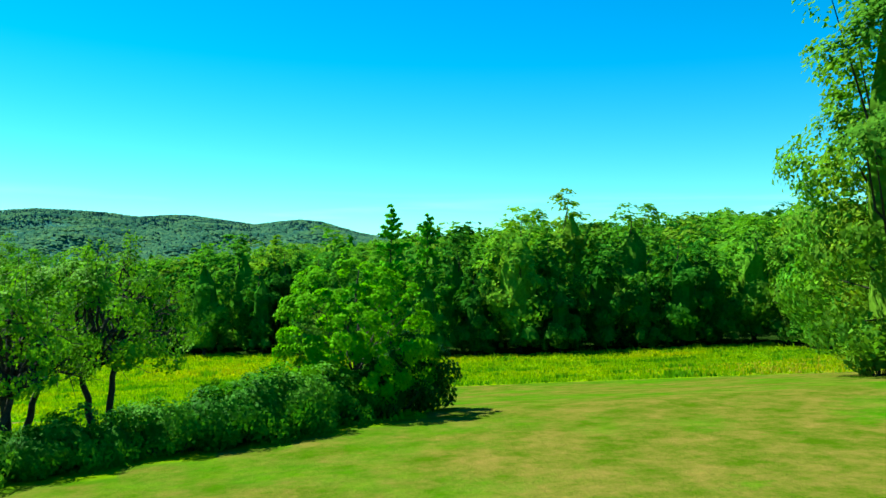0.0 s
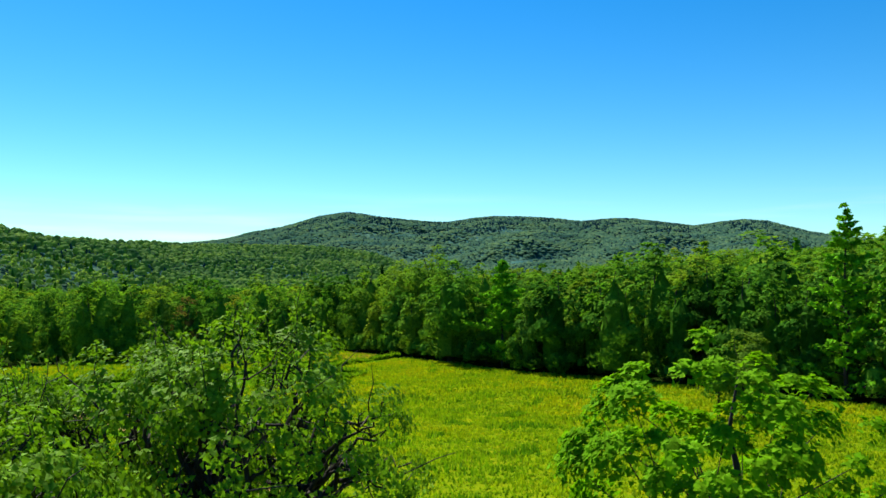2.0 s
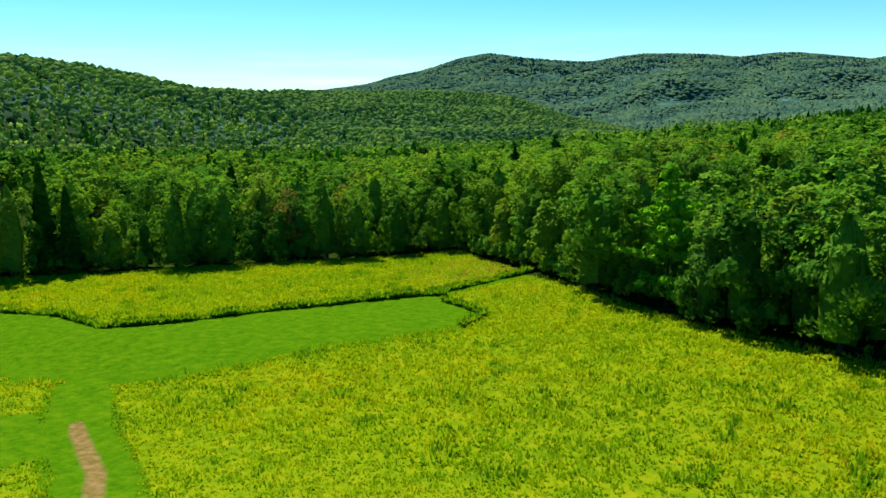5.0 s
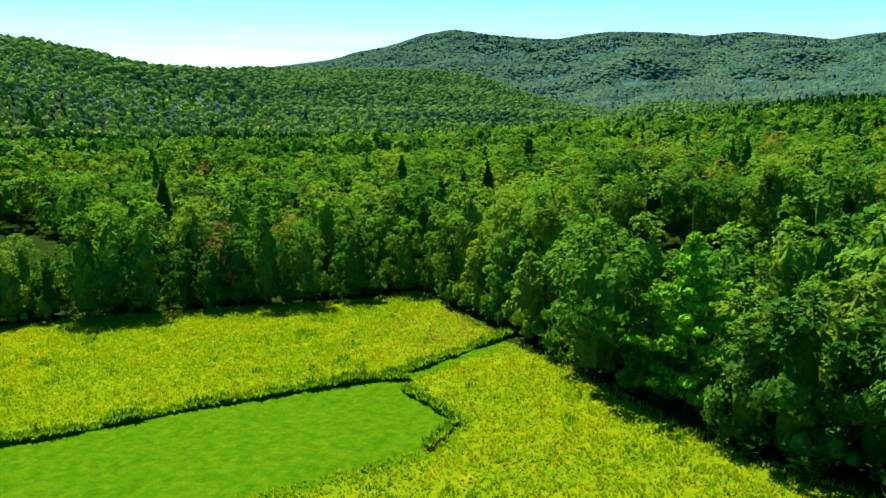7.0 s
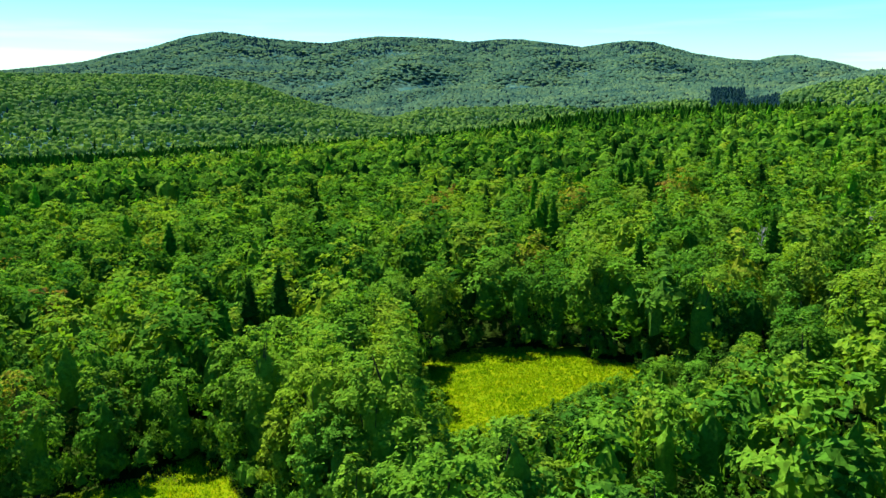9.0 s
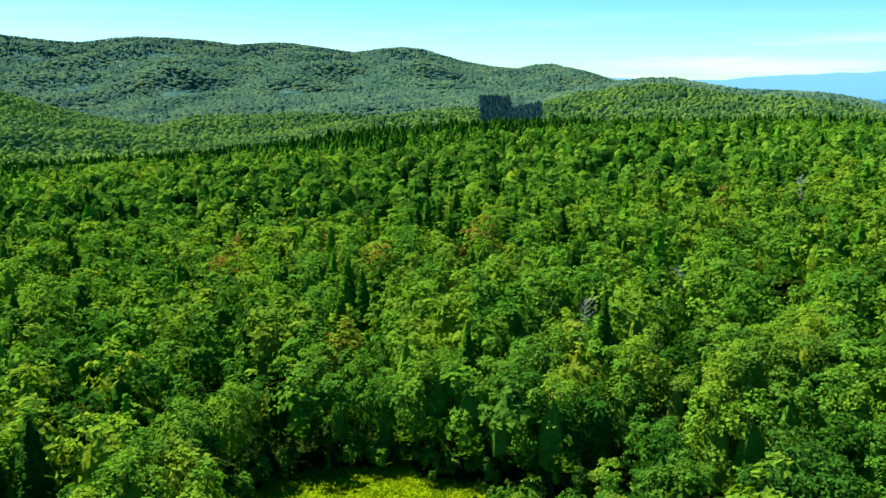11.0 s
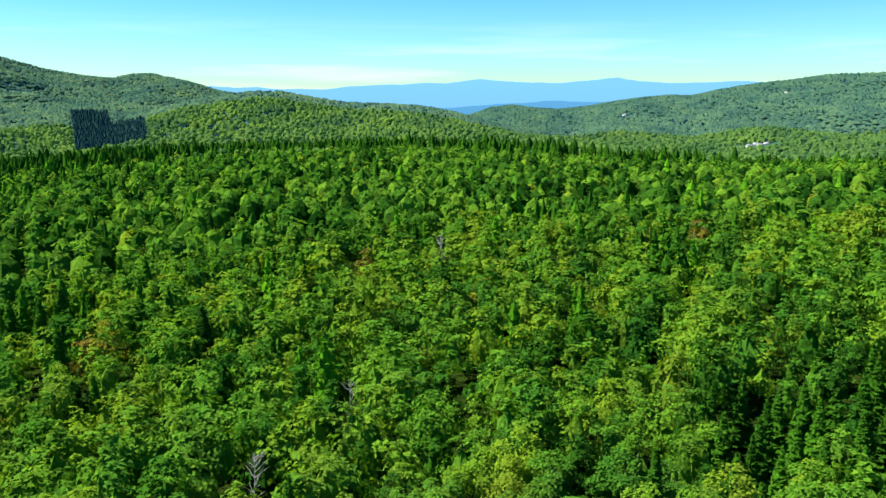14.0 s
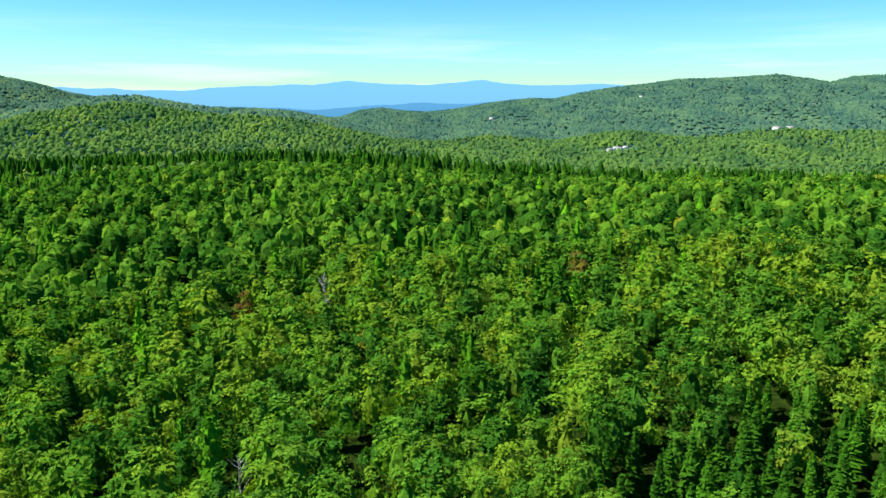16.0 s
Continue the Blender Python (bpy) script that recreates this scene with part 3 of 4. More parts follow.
def tube(points, radii, sides=6):
    """A tapered stem along points."""
    p = np.array(points, float)
    verts, quads = [], []
    for i, (at, r) in enumerate(zip(p, radii)):
        d = p[min(i + 1, len(p) - 1)] - p[max(i - 1, 0)]
        d = d / (np.linalg.norm(d) + 1e-9)
        s = np.cross(d, (0.31, 0.95, 0.02))
        s /= np.linalg.norm(s)
        t = np.cross(d, s)
        ang = np.arange(sides) * 2 * np.pi / sides
        verts.append(at + r * (np.cos(ang)[:, None] * s + np.sin(ang)[:, None] * t))
    for i in range(len(p) - 1):
        for k in range(sides):
            quads.append((i * sides + k, i * sides + (k + 1) % sides, (i + 1) * sides + (k + 1) % sides, (i + 1) * sides + k))
    return np.concatenate(verts), np.array(quads)


def joined(pieces):
    verts, faces, at = [], [], 0
    for v, f in pieces:
        verts.append(v)
        faces.append(f + at)
        at += len(v)
    return np.concatenate(verts), np.concatenate(faces)


def limb(rng, a, b, r0, r1, bends=4, wander=0.12, sides=5):
    a, b = np.array(a, float), np.array(b, float)
    u = np.linspace(0, 1, bends + 1)[:, None]
    p = a + (b - a) * u
    p[1:-1] += rng.normal(scale=wander * np.linalg.norm(b - a), size=(bends - 1, 3)) * 0.6
    return tube(p, np.linspace(r0, r1, bends + 1), sides)


def leaf_mesh(name, verts, mat, tint):
    n = len(verts) // 3
    return mesh_from(name, verts, np.arange(3 * n).reshape(-1, 3), [mat], np.full(3 * n, tint))


def broad_tree(name, seed, height, width, base, leaves, size, mat, tint, label, bark_mat=None, lobes=14, group="", pointed=0.0, plump=1.0, spread=0.95, core=0.0, low=0.6):
    """A broadleaf tree: trunk, limbs, crown."""
    rng = np.random.RandomState(seed)
    root = new(name)
    cloud, centres = crown_cloud(rng, leaves, height, width, base, lobes, size, pointed=pointed, plump=plump, spread=spread, core=core, low=low)
    fork = height * max(base * 0.8, 0.12)
    r = 0.018 * height
    top = (rng.normal(scale=0.05 * width), rng.normal(scale=0.05 * width), height * 0.85)
    stem = joined([limb(rng, (0, 0, -0.3), (0, 0, fork), r * 1.25, r, 2, 0.02, 7), limb(rng, (0, 0, fork), top, r, r * 0.15, 5, 0.04, 6)])
    part("trunk", mesh_from("trunk", *stem, [bark_mat or BARK], smooth=True), root)
    limbs = []
    for c in centres[::3]:
        z0 = fork + (c[2] - fork) * rng.uniform(0.15, 0.5) if c[2] > fork else fork * 0.8
        limbs.append(limb(rng, (0, 0, z0), c, r * 0.24, r * 0.06, 2, 0.12, 3))
    part("branchwork", mesh_from("branchwork", *joined(limbs), [bark_mat or BARK], smooth=True), root)
    part("crown", leaf_mesh("crown", cloud, mat, tint), root)
    return tagged(root, label, "tree", group)


def conifer(name, seed, height, width, sprays, tint, label, base=0.06, droop=0.28, size=1.0, group="", gap=0.0, taper=0.85):
    """A needle tree: pole and boughs."""
    rng = np.random.RandomState(seed)
    root = new(name)
    r = 0.014 * height
    part("trunk", mesh_from("trunk", *limb(rng, (0, 0, -0.3), (0, 0, height * 0.98), r, r * 0.1, 6, 0.006, 6), [BARK], smooth=True), root)
    inner = far_conifer(rng, 0.7 * width / height, 7, 7, base + 0.04) * height
    part("crown", leaf_mesh("crown", np.concatenate([inner, conifer_cloud(rng, sprays, height, width, base, droop, size, gap=gap, taper=taper)]), NEEDLE, tint), root)
    return tagged(root, label, "tree", group)


def pine(name, seed, height, width, tufts, tint, label, group="", size=0.2):
    """A pine: pole, boughs reaching out and up, tufts of needles round them."""
    rng = np.random.RandomState(seed)
    root = new(name)
    r = 0.014 * height
    part("trunk", mesh_from("trunk", *limb(rng, (0, 0, -0.3), (0, 0, height * 0.97), r, r * 0.1, 6, 0.008, 6), [BARK], smooth=True), root)
    cloud, tips = pine_cloud(rng, tufts, height, width, size)
    boughs = [limb(rng, (0, 0, p[2] - 0.25 * np.hypot(p[0], p[1])), p, 0.004 * height, 0.0015 * height, 2, 0.05, 3) for p in tips]
    part("branchwork", mesh_from("branchwork", *joined(boughs), [BARK], smooth=True), root)
    part("crown", leaf_mesh("crown", cloud, NEEDLE, tint), root)
    return tagged(root, label, "tree", group)


def pine_cloud(rng, count, height, width, size, boughs=58, base=0.08):
    """Tufts along boughs in uneven whorls."""
    u = np.sort(rng.uniform(0, 1, boughs)) ** 0.9
    reach = width * 0.5 * ((1 - u) ** 0.75 * rng.uniform(0.45, 1.2, boughs) + 0.03)
    turn = np.arange(boughs) * 2.4 + rng.uniform(-0.5, 0.5, boughs)
    tips = np.stack([reach * np.cos(turn), reach * np.sin(turn), height * (base + (1 - base) * u) + 0.12 * reach], -1)
    pick = rng.choice(boughs, count, p=(reach + 0.1 * width) / (reach + 0.1 * width).sum())
    along = rng.uniform(0.15, 1.05, (count, 1))
    at = tips[pick] * along
    at[:, 2] = tips[pick, 2] - 0.28 * reach[pick] * (1 - along[:, 0])
    fat = 0.085 * width * (1.25 - 0.7 * along) * (0.4 + 0.6 * (1 - u[pick, None]))
    d = rng.normal(size=(count, 3))
    d /= np.linalg.norm(d, axis=1, keepdims=True)
    at = at + d * fat * np.array([1, 1, 0.55])
    nor = d + np.array([0, 0, 0.7]) + 0.4 * rng.normal(size=(count, 3))
    return (at[:, None] + spin(rng, nor, size, 0.5)).reshape(-1, 3), tips


def shrub(name, seed, height, width, leaves, size, mat, tint, label, group=""):
    """A bush: bare stems from the ground and a leafy head."""
    rng = np.random.RandomState(seed)
    root = new(name)
    cloud, centres = crown_cloud(rng, leaves, height, width, 0.16, 26, size, lift=0.2, core=0.5, low=0.4)
    part("woody_base", mesh_from("woody_base", *joined([limb(rng, (c[0] * 0.15, c[1] * 0.15, -0.15), c, 0.022, 0.008, 3, 0.08, 4) for c in centres]), [BARK], smooth=True), root)
    part("foliage", leaf_mesh("foliage", cloud, mat, tint), root)
    return tagged(root, label, "bush", group)


def stand(ob, x, y, turn=0.0, scale=1.0, sink=0.05):
    ob.matrix_basis = Matrix.LocRotScale((x, y, float(land(x, y)) - sink), Euler((0, 0, turn)), (scale, scale, scale))
    return ob


def again(ob, x, y, turn=0.0, scale=1.0, sink=0.05):
    c = copy_thing(ob, Matrix.Identity(4))
    return stand(c, x, y, turn, scale, sink)


# ---- old apple trees by the lawn ----
def apple_tree(seed, height, width, stems, label):
    rng = np.random.RandomState(seed)
    root = new("apple_tree")
    cloud, centres = crown_cloud(rng, 13000, height, width, 0.40, 130, 0.042, lift=0.0, plump=0.72, spread=1.15, low=0.15)
    wood, feet = [], []
    boughs = [[] for _ in range(stems)]
    for k in range(stems):
        a = k * 6.283 / stems + rng.uniform(-0.4, 0.4)
        foot = np.array([0.16 * np.cos(a), 0.16 * np.sin(a), -0.2]) * (stems > 1)
        foot[2] = -0.2
        head = np.array([0.55 * np.cos(a), 0.55 * np.sin(a), height * rng.uniform(0.30, 0.38)])
        wood.append(limb(rng, foot, head, 0.085, 0.055, 5, 0.035, 8))
        feet.append(head)
    for c in centres[::2]:
        k = min(range(stems), key=lambda q: np.hypot(*(feet[q] - c)[:2]))
        h, twigs = feet[k], boughs[k]
        mid = h * 0.45 + c * 0.55 + np.array([0, 0, 0.15])
        twigs.append(limb(rng, h, mid, 0.046, 0.030, 5, 0.11, 5))
        twigs.append(limb(rng, mid, c, 0.028, 0.010, 5, 0.13, 4))
        for _ in range(3):
            twigs.append(limb(rng, mid * 0.4 + c * 0.6, c + rng.normal(scale=0.3, size=3), 0.013, 0.004, 3, 0.12, 3))
    for c in centres[::2][np.argsort(-centres[::2, 2])[:16]]:
        twigs = boughs[min(range(stems), key=lambda q: np.hypot(*(feet[q] - c)[:2]))]
        top = c + np.array([rng.normal(scale=0.12), rng.normal(scale=0.12), rng.uniform(0.3, 0.75)])
        twigs.append(limb(rng, c, top, 0.010, 0.004, 3, 0.05, 3))
        at = c + (top - c) * rng.uniform(0.2, 1.0, (46, 1)) + rng.normal(scale=0.05, size=(46, 3))
        cloud = np.concatenate([cloud, (at[:, None] + spin(rng, rng.normal(size=(46, 3)) + (0, 0, 0.6), 0.038)).reshape(-1, 3)])
    for k in range(stems):
        part("trunk", mesh_from("trunk", *wood[k], [BARK], smooth=True), root)
        if boughs[k]:
            part("branchwork", mesh_from("branchwork", *joined(boughs[k]), [BARK], smooth=True), root)
    part("crown", leaf_mesh("crown", cloud, APPLE, 0.45), root)
    return tagged(root, label, "apple tree", "old apple trees")


stand(apple_tree(11, 3.3, 3.7, 2, "gnarled old apple tree forking low over long grass"), 13.6, 84.8)
stand(apple_tree(12, 3.8, 4.1, 3, "spreading old apple tree with dark crooked trunk"), 13.3, 88.2, 0.6)
stand(apple_tree(13, 4.1, 4.1, 2, "old apple tree with twin dark trunks and sparse top"), 15.0, 88.0, 1.2)
stand(apple_tree(14, 3.4, 4.0, 2, "low old apple tree beside the meadow"), 10.4, 87.6, 2.2)

# ---- hedge, ash and bush at the lawn's edge ----
HEDGE = [shrub("hedge_shrub", 30 + k, 1.0 + 0.15 * k, 1.7 + 0.15 * k, 3600, 0.048, SHRUB, 0.45 + 0.1 * k,
               "dense dark green hedge shrub at the edge of the lawn", "hedge shrubs") for k in range(3)]
stand(HEDGE[0], 15.0, 83.0, 0.0, 0.7)
stand(HEDGE[1], 15.4, 83.5, 0.0, 0.8)
stand(HEDGE[2], 16.7, 84.2, 0.0, 0.75)
for k, (hx, hy, hs) in enumerate(((17.6, 84.7, 0.95), (18.6, 85.4, 1.0), (19.5, 86.2, 1.0), (20.5, 87.2, 0.9), (16.2, 85.2, 0.55), (17.8, 86.0, 0.8),
                                  (19.2, 87.4, 0.95), (14.6, 84.4, 0.45), (20.2, 88.6, 0.9),
                                  (17.1, 84.3, 0.8), (18.1, 85.0, 0.95), (19.05, 85.75, 0.9), (20.0, 86.6, 0.95), (16.0, 83.9, 0.7), (18.3, 86.1, 0.9), (16.9, 85.3, 0.6))):
    again(HEDGE[k % 3], hx, hy, k * 1.9, hs)
LOW = shrub("low_shrub", 36, 0.9, 1.9, 2600, 0.045, SHRUB, 1.0, "low pale green shrub with fine leaves by the lawn", "low shrubs by the lawn")
stand(LOW, 14.2, 82.4)
for k, (hx, hy, hs) in enumerate(((13.2, 81.6, 1.0), (12.2, 80.6, 1.05), (14.0, 83.4, 0.8), (11.4, 79.4, 1.0), (12.6, 82.4, 0.8), (15.2, 84.0, 0.7))):
    again(LOW, hx, hy, k * 2.1, hs)
stand(broad_tree("ash_tree", 41, 4.0, 3.8, 0.08, 26000, 0.046, BRIGHT, 0.5, "young bright green ash with feathery leaves above the hedge", lobes=170, plump=0.72, spread=1.08, low=0.5), 20.5, 88.0)
# dark bushes, their tint also standing for the ash's shaded lower crown
stand(shrub("dark_bush", 42, 1.9, 2.0, 5200, 0.055, SHRUB, 0.12, "dark rounded bush beneath the young ash, partly toned for shade"), 22.0, 88.4)
stand(shrub("dark_bush", 43, 1.5, 1.6, 3000, 0.055, SHRUB, 0.10, "low dark bush at the foot of the young ash, shade-toned"), 21.2, 87.2)

# ---- the large maple beside the lawn ----
stand(broad_tree("maple_tree", 51, 19.0, 11.5, 0.05, 32000, 0.12, NEAR_LEAF, 0.59, "tall yellowing maple with some orange leaves beside the lawn", lobes=170, core=0.42, pointed=0.15, low=0.5), 40.8, 92.6)
stand(broad_tree("maple_tree", 52, 12.0, 7.5, 0.05, 9000, 0.15, NEAR_LEAF, 0.64, "yellowing maple with early autumn colour at the lawn's end", lobes=80, core=0.42), 44.5, 98.4)
for k, (sx, sy) in enumerate(((39.2, 93.4), (40.4, 92.0), (41.5, 90.6))):
    stand(shrub("edge_shrub", 54 + k, 1.9, 2.4, 1100, 0.12, NEAR_LEAF, 0.5, "light green shrub under the yellowing maple", "shrubs under the maple"), sx, sy)

# ---- small trees standing free in the meadow ----
stand(broad_tree("field_tree", 61, 5.4, 3.9, 0.24, 6000, 0.085, NEAR_LEAF, 0.62, "small broad tree standing free in the yellow meadow", lobes=60, group="meadow trees", low=0.35), 22.3, 130.0)
stand(broad_tree("field_tree", 62, 4.4, 2.0, 0.34, 2400, 0.085, NEAR_LEAF, 0.5, "small thin-stemmed tree in the yellow meadow", lobes=30, group="meadow trees", low=0.4), 20.9, 129.3)

# ---- trees of the wood's edge ----
EDGE_KINDS = [broad_tree("edge_tree", 70 + k, h, w, 0.06, 2700, 0.22, NEAR_LEAF, t, lab, lobes=60, core=0.42, low=0.5, group="wood edge trees")
              for k, (h, w, t, lab) in enumerate(((11.5, 6.6, 0.36, "leafy green maple at the edge of the wood"), (12.5, 7.6, 0.48, "full green maple with low boughs at the wood's edge"),
                                                  (10.0, 5.8, 0.22, "dark green broadleaf tree at the wood's edge"), (13.0, 6.8, 0.52, "tall light green maple at the wood's edge"),
                                                  (9.0, 4.8, 0.60, "slim light green birch at the wood's edge")))]
PINE_KINDS = [pine("edge_pine", 90, 12.0, 8.6, 5200, 0.8, "bright green young pine at the wood's edge", "pines at the wood edge", 0.26),
              pine("edge_pine", 91, 13.5, 6.6, 2600, 0.62, "tall dark pine at the wood's edge", "pines at the wood edge", 0.26),
              conifer("edge_spruce", 92, 11.0, 4.2, 1300, 0.25, "dark narrow spruce at the wood's edge", base=0.04, size=1.3, group="pines at the wood edge", gap=0.2)]
MAPLE_KINDS = [broad_tree("edge_maple", 96 + k, h, w, 0.04, 10000, 0.15, NEAR_LEAF, t, lab, lobes=110, core=0.42, low=0.5, group="great maples")
               for k, (h, w, t, lab) in enumerate(((13.0, 8.8, 0.60, "great full-crowned light green maple at the wood's edge"), (12.0, 7.6, 0.62, "bright lime green maple with leaves to the ground")))]
placed = []
rng = np.random.RandomState(5)


def free(x, y, gap):
    return all((x - px) ** 2 + (y - py) ** 2 > gap * gap for px, py in placed)


used = set()


def put(kinds, k, x, y, scale):
    ob = kinds[k]
    placed.append((x, y))
    if (id(kinds), k) in used:
        return again(ob, x, y, float(rng.uniform(0, 6.28)), scale)
    used.add((id(kinds), k))
    return stand(ob, x, y, float(rng.uniform(0, 6.28)), scale)


# those that stand out
for kinds, k, tx, ty, s in ((MAPLE_KINDS, 1, -23.8, 181.5, 1.02), (MAPLE_KINDS, 0, -12.4, 174.4, 1.06), (MAPLE_KINDS, 0, -17.6, 177.4, 0.95), (EDGE_KINDS, 4, -20.8, 177.0, 0.8), (PINE_KINDS, 0, 0.6, 158.4, 0.9),
                            (PINE_KINDS, 2, -66.0, 154.2, 1.14), (PINE_KINDS, 1, 29.0, 138.2, 0.97), (PINE_KINDS, 1, 32.6, 140.2, 0.92), (EDGE_KINDS, 3, 46.8, 141.6, 1.17),
                            (EDGE_KINDS, 4, 9.3, 157.4, 1.1), (EDGE_KINDS, 2, 16.0, 160.0, 1.0), (EDGE_KINDS, 2, -7.0, 166.0, 0.6), (EDGE_KINDS, 4, 4.6, 157.2, 0.85)):
    put(kinds, k, tx, ty, s)


def headroom(x, y):
    """How tall the trees grow before the glade: young at its rim, older towards the field."""
    young = (x > -11) & (x < 15) & (y > 158) & (y < 201)
    return np.where(young, 1.6 + 0.42 * off_line(x, y, GLADE + GLADE[:1]), 99.0)


line = [np.array(p, float) for p in WOOD_EDGE]
for depth, gap in ((2.3, 3.3), (6.0, 4.1), (10.5, 4.6)):
    for a, b in zip(line, line[1:]):
        length = float(np.hypot(*(b - a)))
        for u in np.arange(0.5, length, gap):
            side = np.array([-(b - a)[1], (b - a)[0]]) / length
            p = a + (b - a) * u / length + side * (depth + rng.uniform(-1.2, 1.2)) + rng.uniform(-0.8, 0.8, 2)
            if inside(p[:1], p[1:], OPEN)[0] or not free(p[0], p[1], gap * 0.72) or math.hypot(p[0] - 0.6, p[1] - 157.0) < 4.2:
                continue
            room = float(headroom(p[0], p[1]))
            if room < 10:
                put(EDGE_KINDS, int(rng.choice(5)), p[0], p[1], room / 11.5)
            elif p[0] < -30 and rng.uniform() < 0.08:
                put(PINE_KINDS, 2, p[0], p[1], rng.uniform(0.65, 0.95))
            else:
                put(EDGE_KINDS, int(rng.choice((0, 2, 2, 1, 2) if p[0] > 14 else 5)), p[0], p[1], rng.uniform(0.62, 1.0) * (1.12 if p[0] > 14 else 1.0))


# ---- the forest ----
def templates(kind, count, tris, seed):
    out = []
    for k in range(count):
        r = np.random.RandomState(seed + k)
        if kind == "broad":
            if tris < 100:
                w = r.uniform(0.44, 0.60)
                cap = dome(r, 6, 2) * np.array([0.74 * w, 0.74 * w, 0.54]) + np.array([0, 0, 0.36])
                out.append(np.concatenate([cap, crown_cloud(r, tris, 1.0, w, 0.35, 14, 0.066 * (30 / tris) ** 0.25, lift=0.7, low=0.35)[0]]))
                continue
            out.append(crown_cloud(r, tris, 1.0, r.uniform(0.42, 0.58), r.uniform(0.28, 0.42), 18, 0.036 * (260 / tris) ** 0.5, lift=0.7, core=0.42, low=0.35)[0])
        elif kind == "pine":
            w = r.uniform(0.40, 0.50)
            out.append(far_conifer(r, w, 4, 6, 0.2) if tris < 100 else np.concatenate([far_conifer(r, 0.7 * w, 4, 6, 0.2), pine_cloud(r, tris, 1.0, w, 0.042 * (260 / tris) ** 0.5, 26, 0.2)[0]]))
        else:
            w = r.uniform(0.32, 0.42)
            out.append(far_conifer(r, w, 4, 6) if tris < 100 else np.concatenate([far_conifer(r, 0.8 * w, 6, 6), conifer_cloud(r, tris, 1.0, w, 0.1, 0.34, 2.0, layers=16)]))
    return out


def forest(name, x, y, height, tint, shapes, mat, label, seed):
    """Many crowns on the land, joined, of kind stuff."""
    r = np.random.RandomState(seed)
    z = land(x, y)
    which = r.randint(0, len(shapes), len(x))
    turn = r.uniform(0, 6.283, len(x))
    wide = r.uniform(0.85, 1.2, len(x))
    verts, tints = [], []
    for k, s in enumerate(shapes):
        m = which == k
        if not m.any():
            continue
        c, sn = np.cos(turn[m])[:, None], np.sin(turn[m])[:, None]
        h = height[m][:, None]
        px = (s[:, 0] * c - s[:, 1] * sn) * h * wide[m][:, None] + x[m][:, None]
        py = (s[:, 0] * sn + s[:, 1] * c) * h * wide[m][:, None] + y[m][:, None]
        pz = s[:, 2] * h + z[m][:, None]
        verts.append(np.stack([px, py, pz], -1).reshape(-1, 3))
        tints.append(np.repeat(tint[m], len(s)))
    v, t = np.concatenate(verts), np.concatenate(tints)
    me = mesh_from(name, v, np.arange(len(v)).reshape(-1, 3), [mat], t)
    return tagged(new(name, me), label, "forest", kind="stuff")


HOUSES = ((52.7, 1132, 0.5), (53.1, 1150, 0.42), (53.35, 1136, 0.5), (53.75, 1150, 0.42), (58.4, 1170, 0.4), (59.1, 1207, 0.5), (63.4, 1315, 0.7), (64.2, 1325, 0.7),
          (44.9, 1702, 0.55), (55.1, 1953, 0.55), (65.7, 1671, 0.5))


def house_place(b, d):
    return HUB + d * np.array([math.sin(radians(b)), math.cos(radians(b))])


def scatter(seed, r0, r1, b0, b1, spacing):
    """Uneven stations on a jittered grid, in a sector about the hub."""
    r = np.random.RandomState(seed)
    n = int(2 * r1 / spacing)
    gx, gy = np.meshgrid(np.arange(n) * spacing - r1, np.arange(n) * spacing - r1)
    x = gx.ravel() + r.uniform(-0.48, 0.48, gx.size) * spacing
    y = gy.ravel() + r.uniform(-0.48, 0.48, gx.size) * spacing
    d, b = np.hypot(x, y), np.degrees(np.arctan2(x, y))
    m = (d > r0) & (d < r1) & (b > b0) & (b < b1)
    x, y = x[m] + HUB[0], y[m] + HUB[1]
    m = ~inside(x, y, OPEN) & ~inside(x, y, GLADE)
    for hb, hd, hs in HOUSES:
        yard = house_place(hb, hd - 11)
        m &= np.hypot(x - yard[0], y - yard[1]) > 17
    return x[m], y[m]


BELT_B = (-60, -38, -31, -22, -14, -6, 0, 10, 16, 23, 31, 38, 46, 52, 62)
BELT_R = (420, 470, 540, 560, 500, 440, 420, 470, 540, 525, 475, 405, 400, 395, 390)


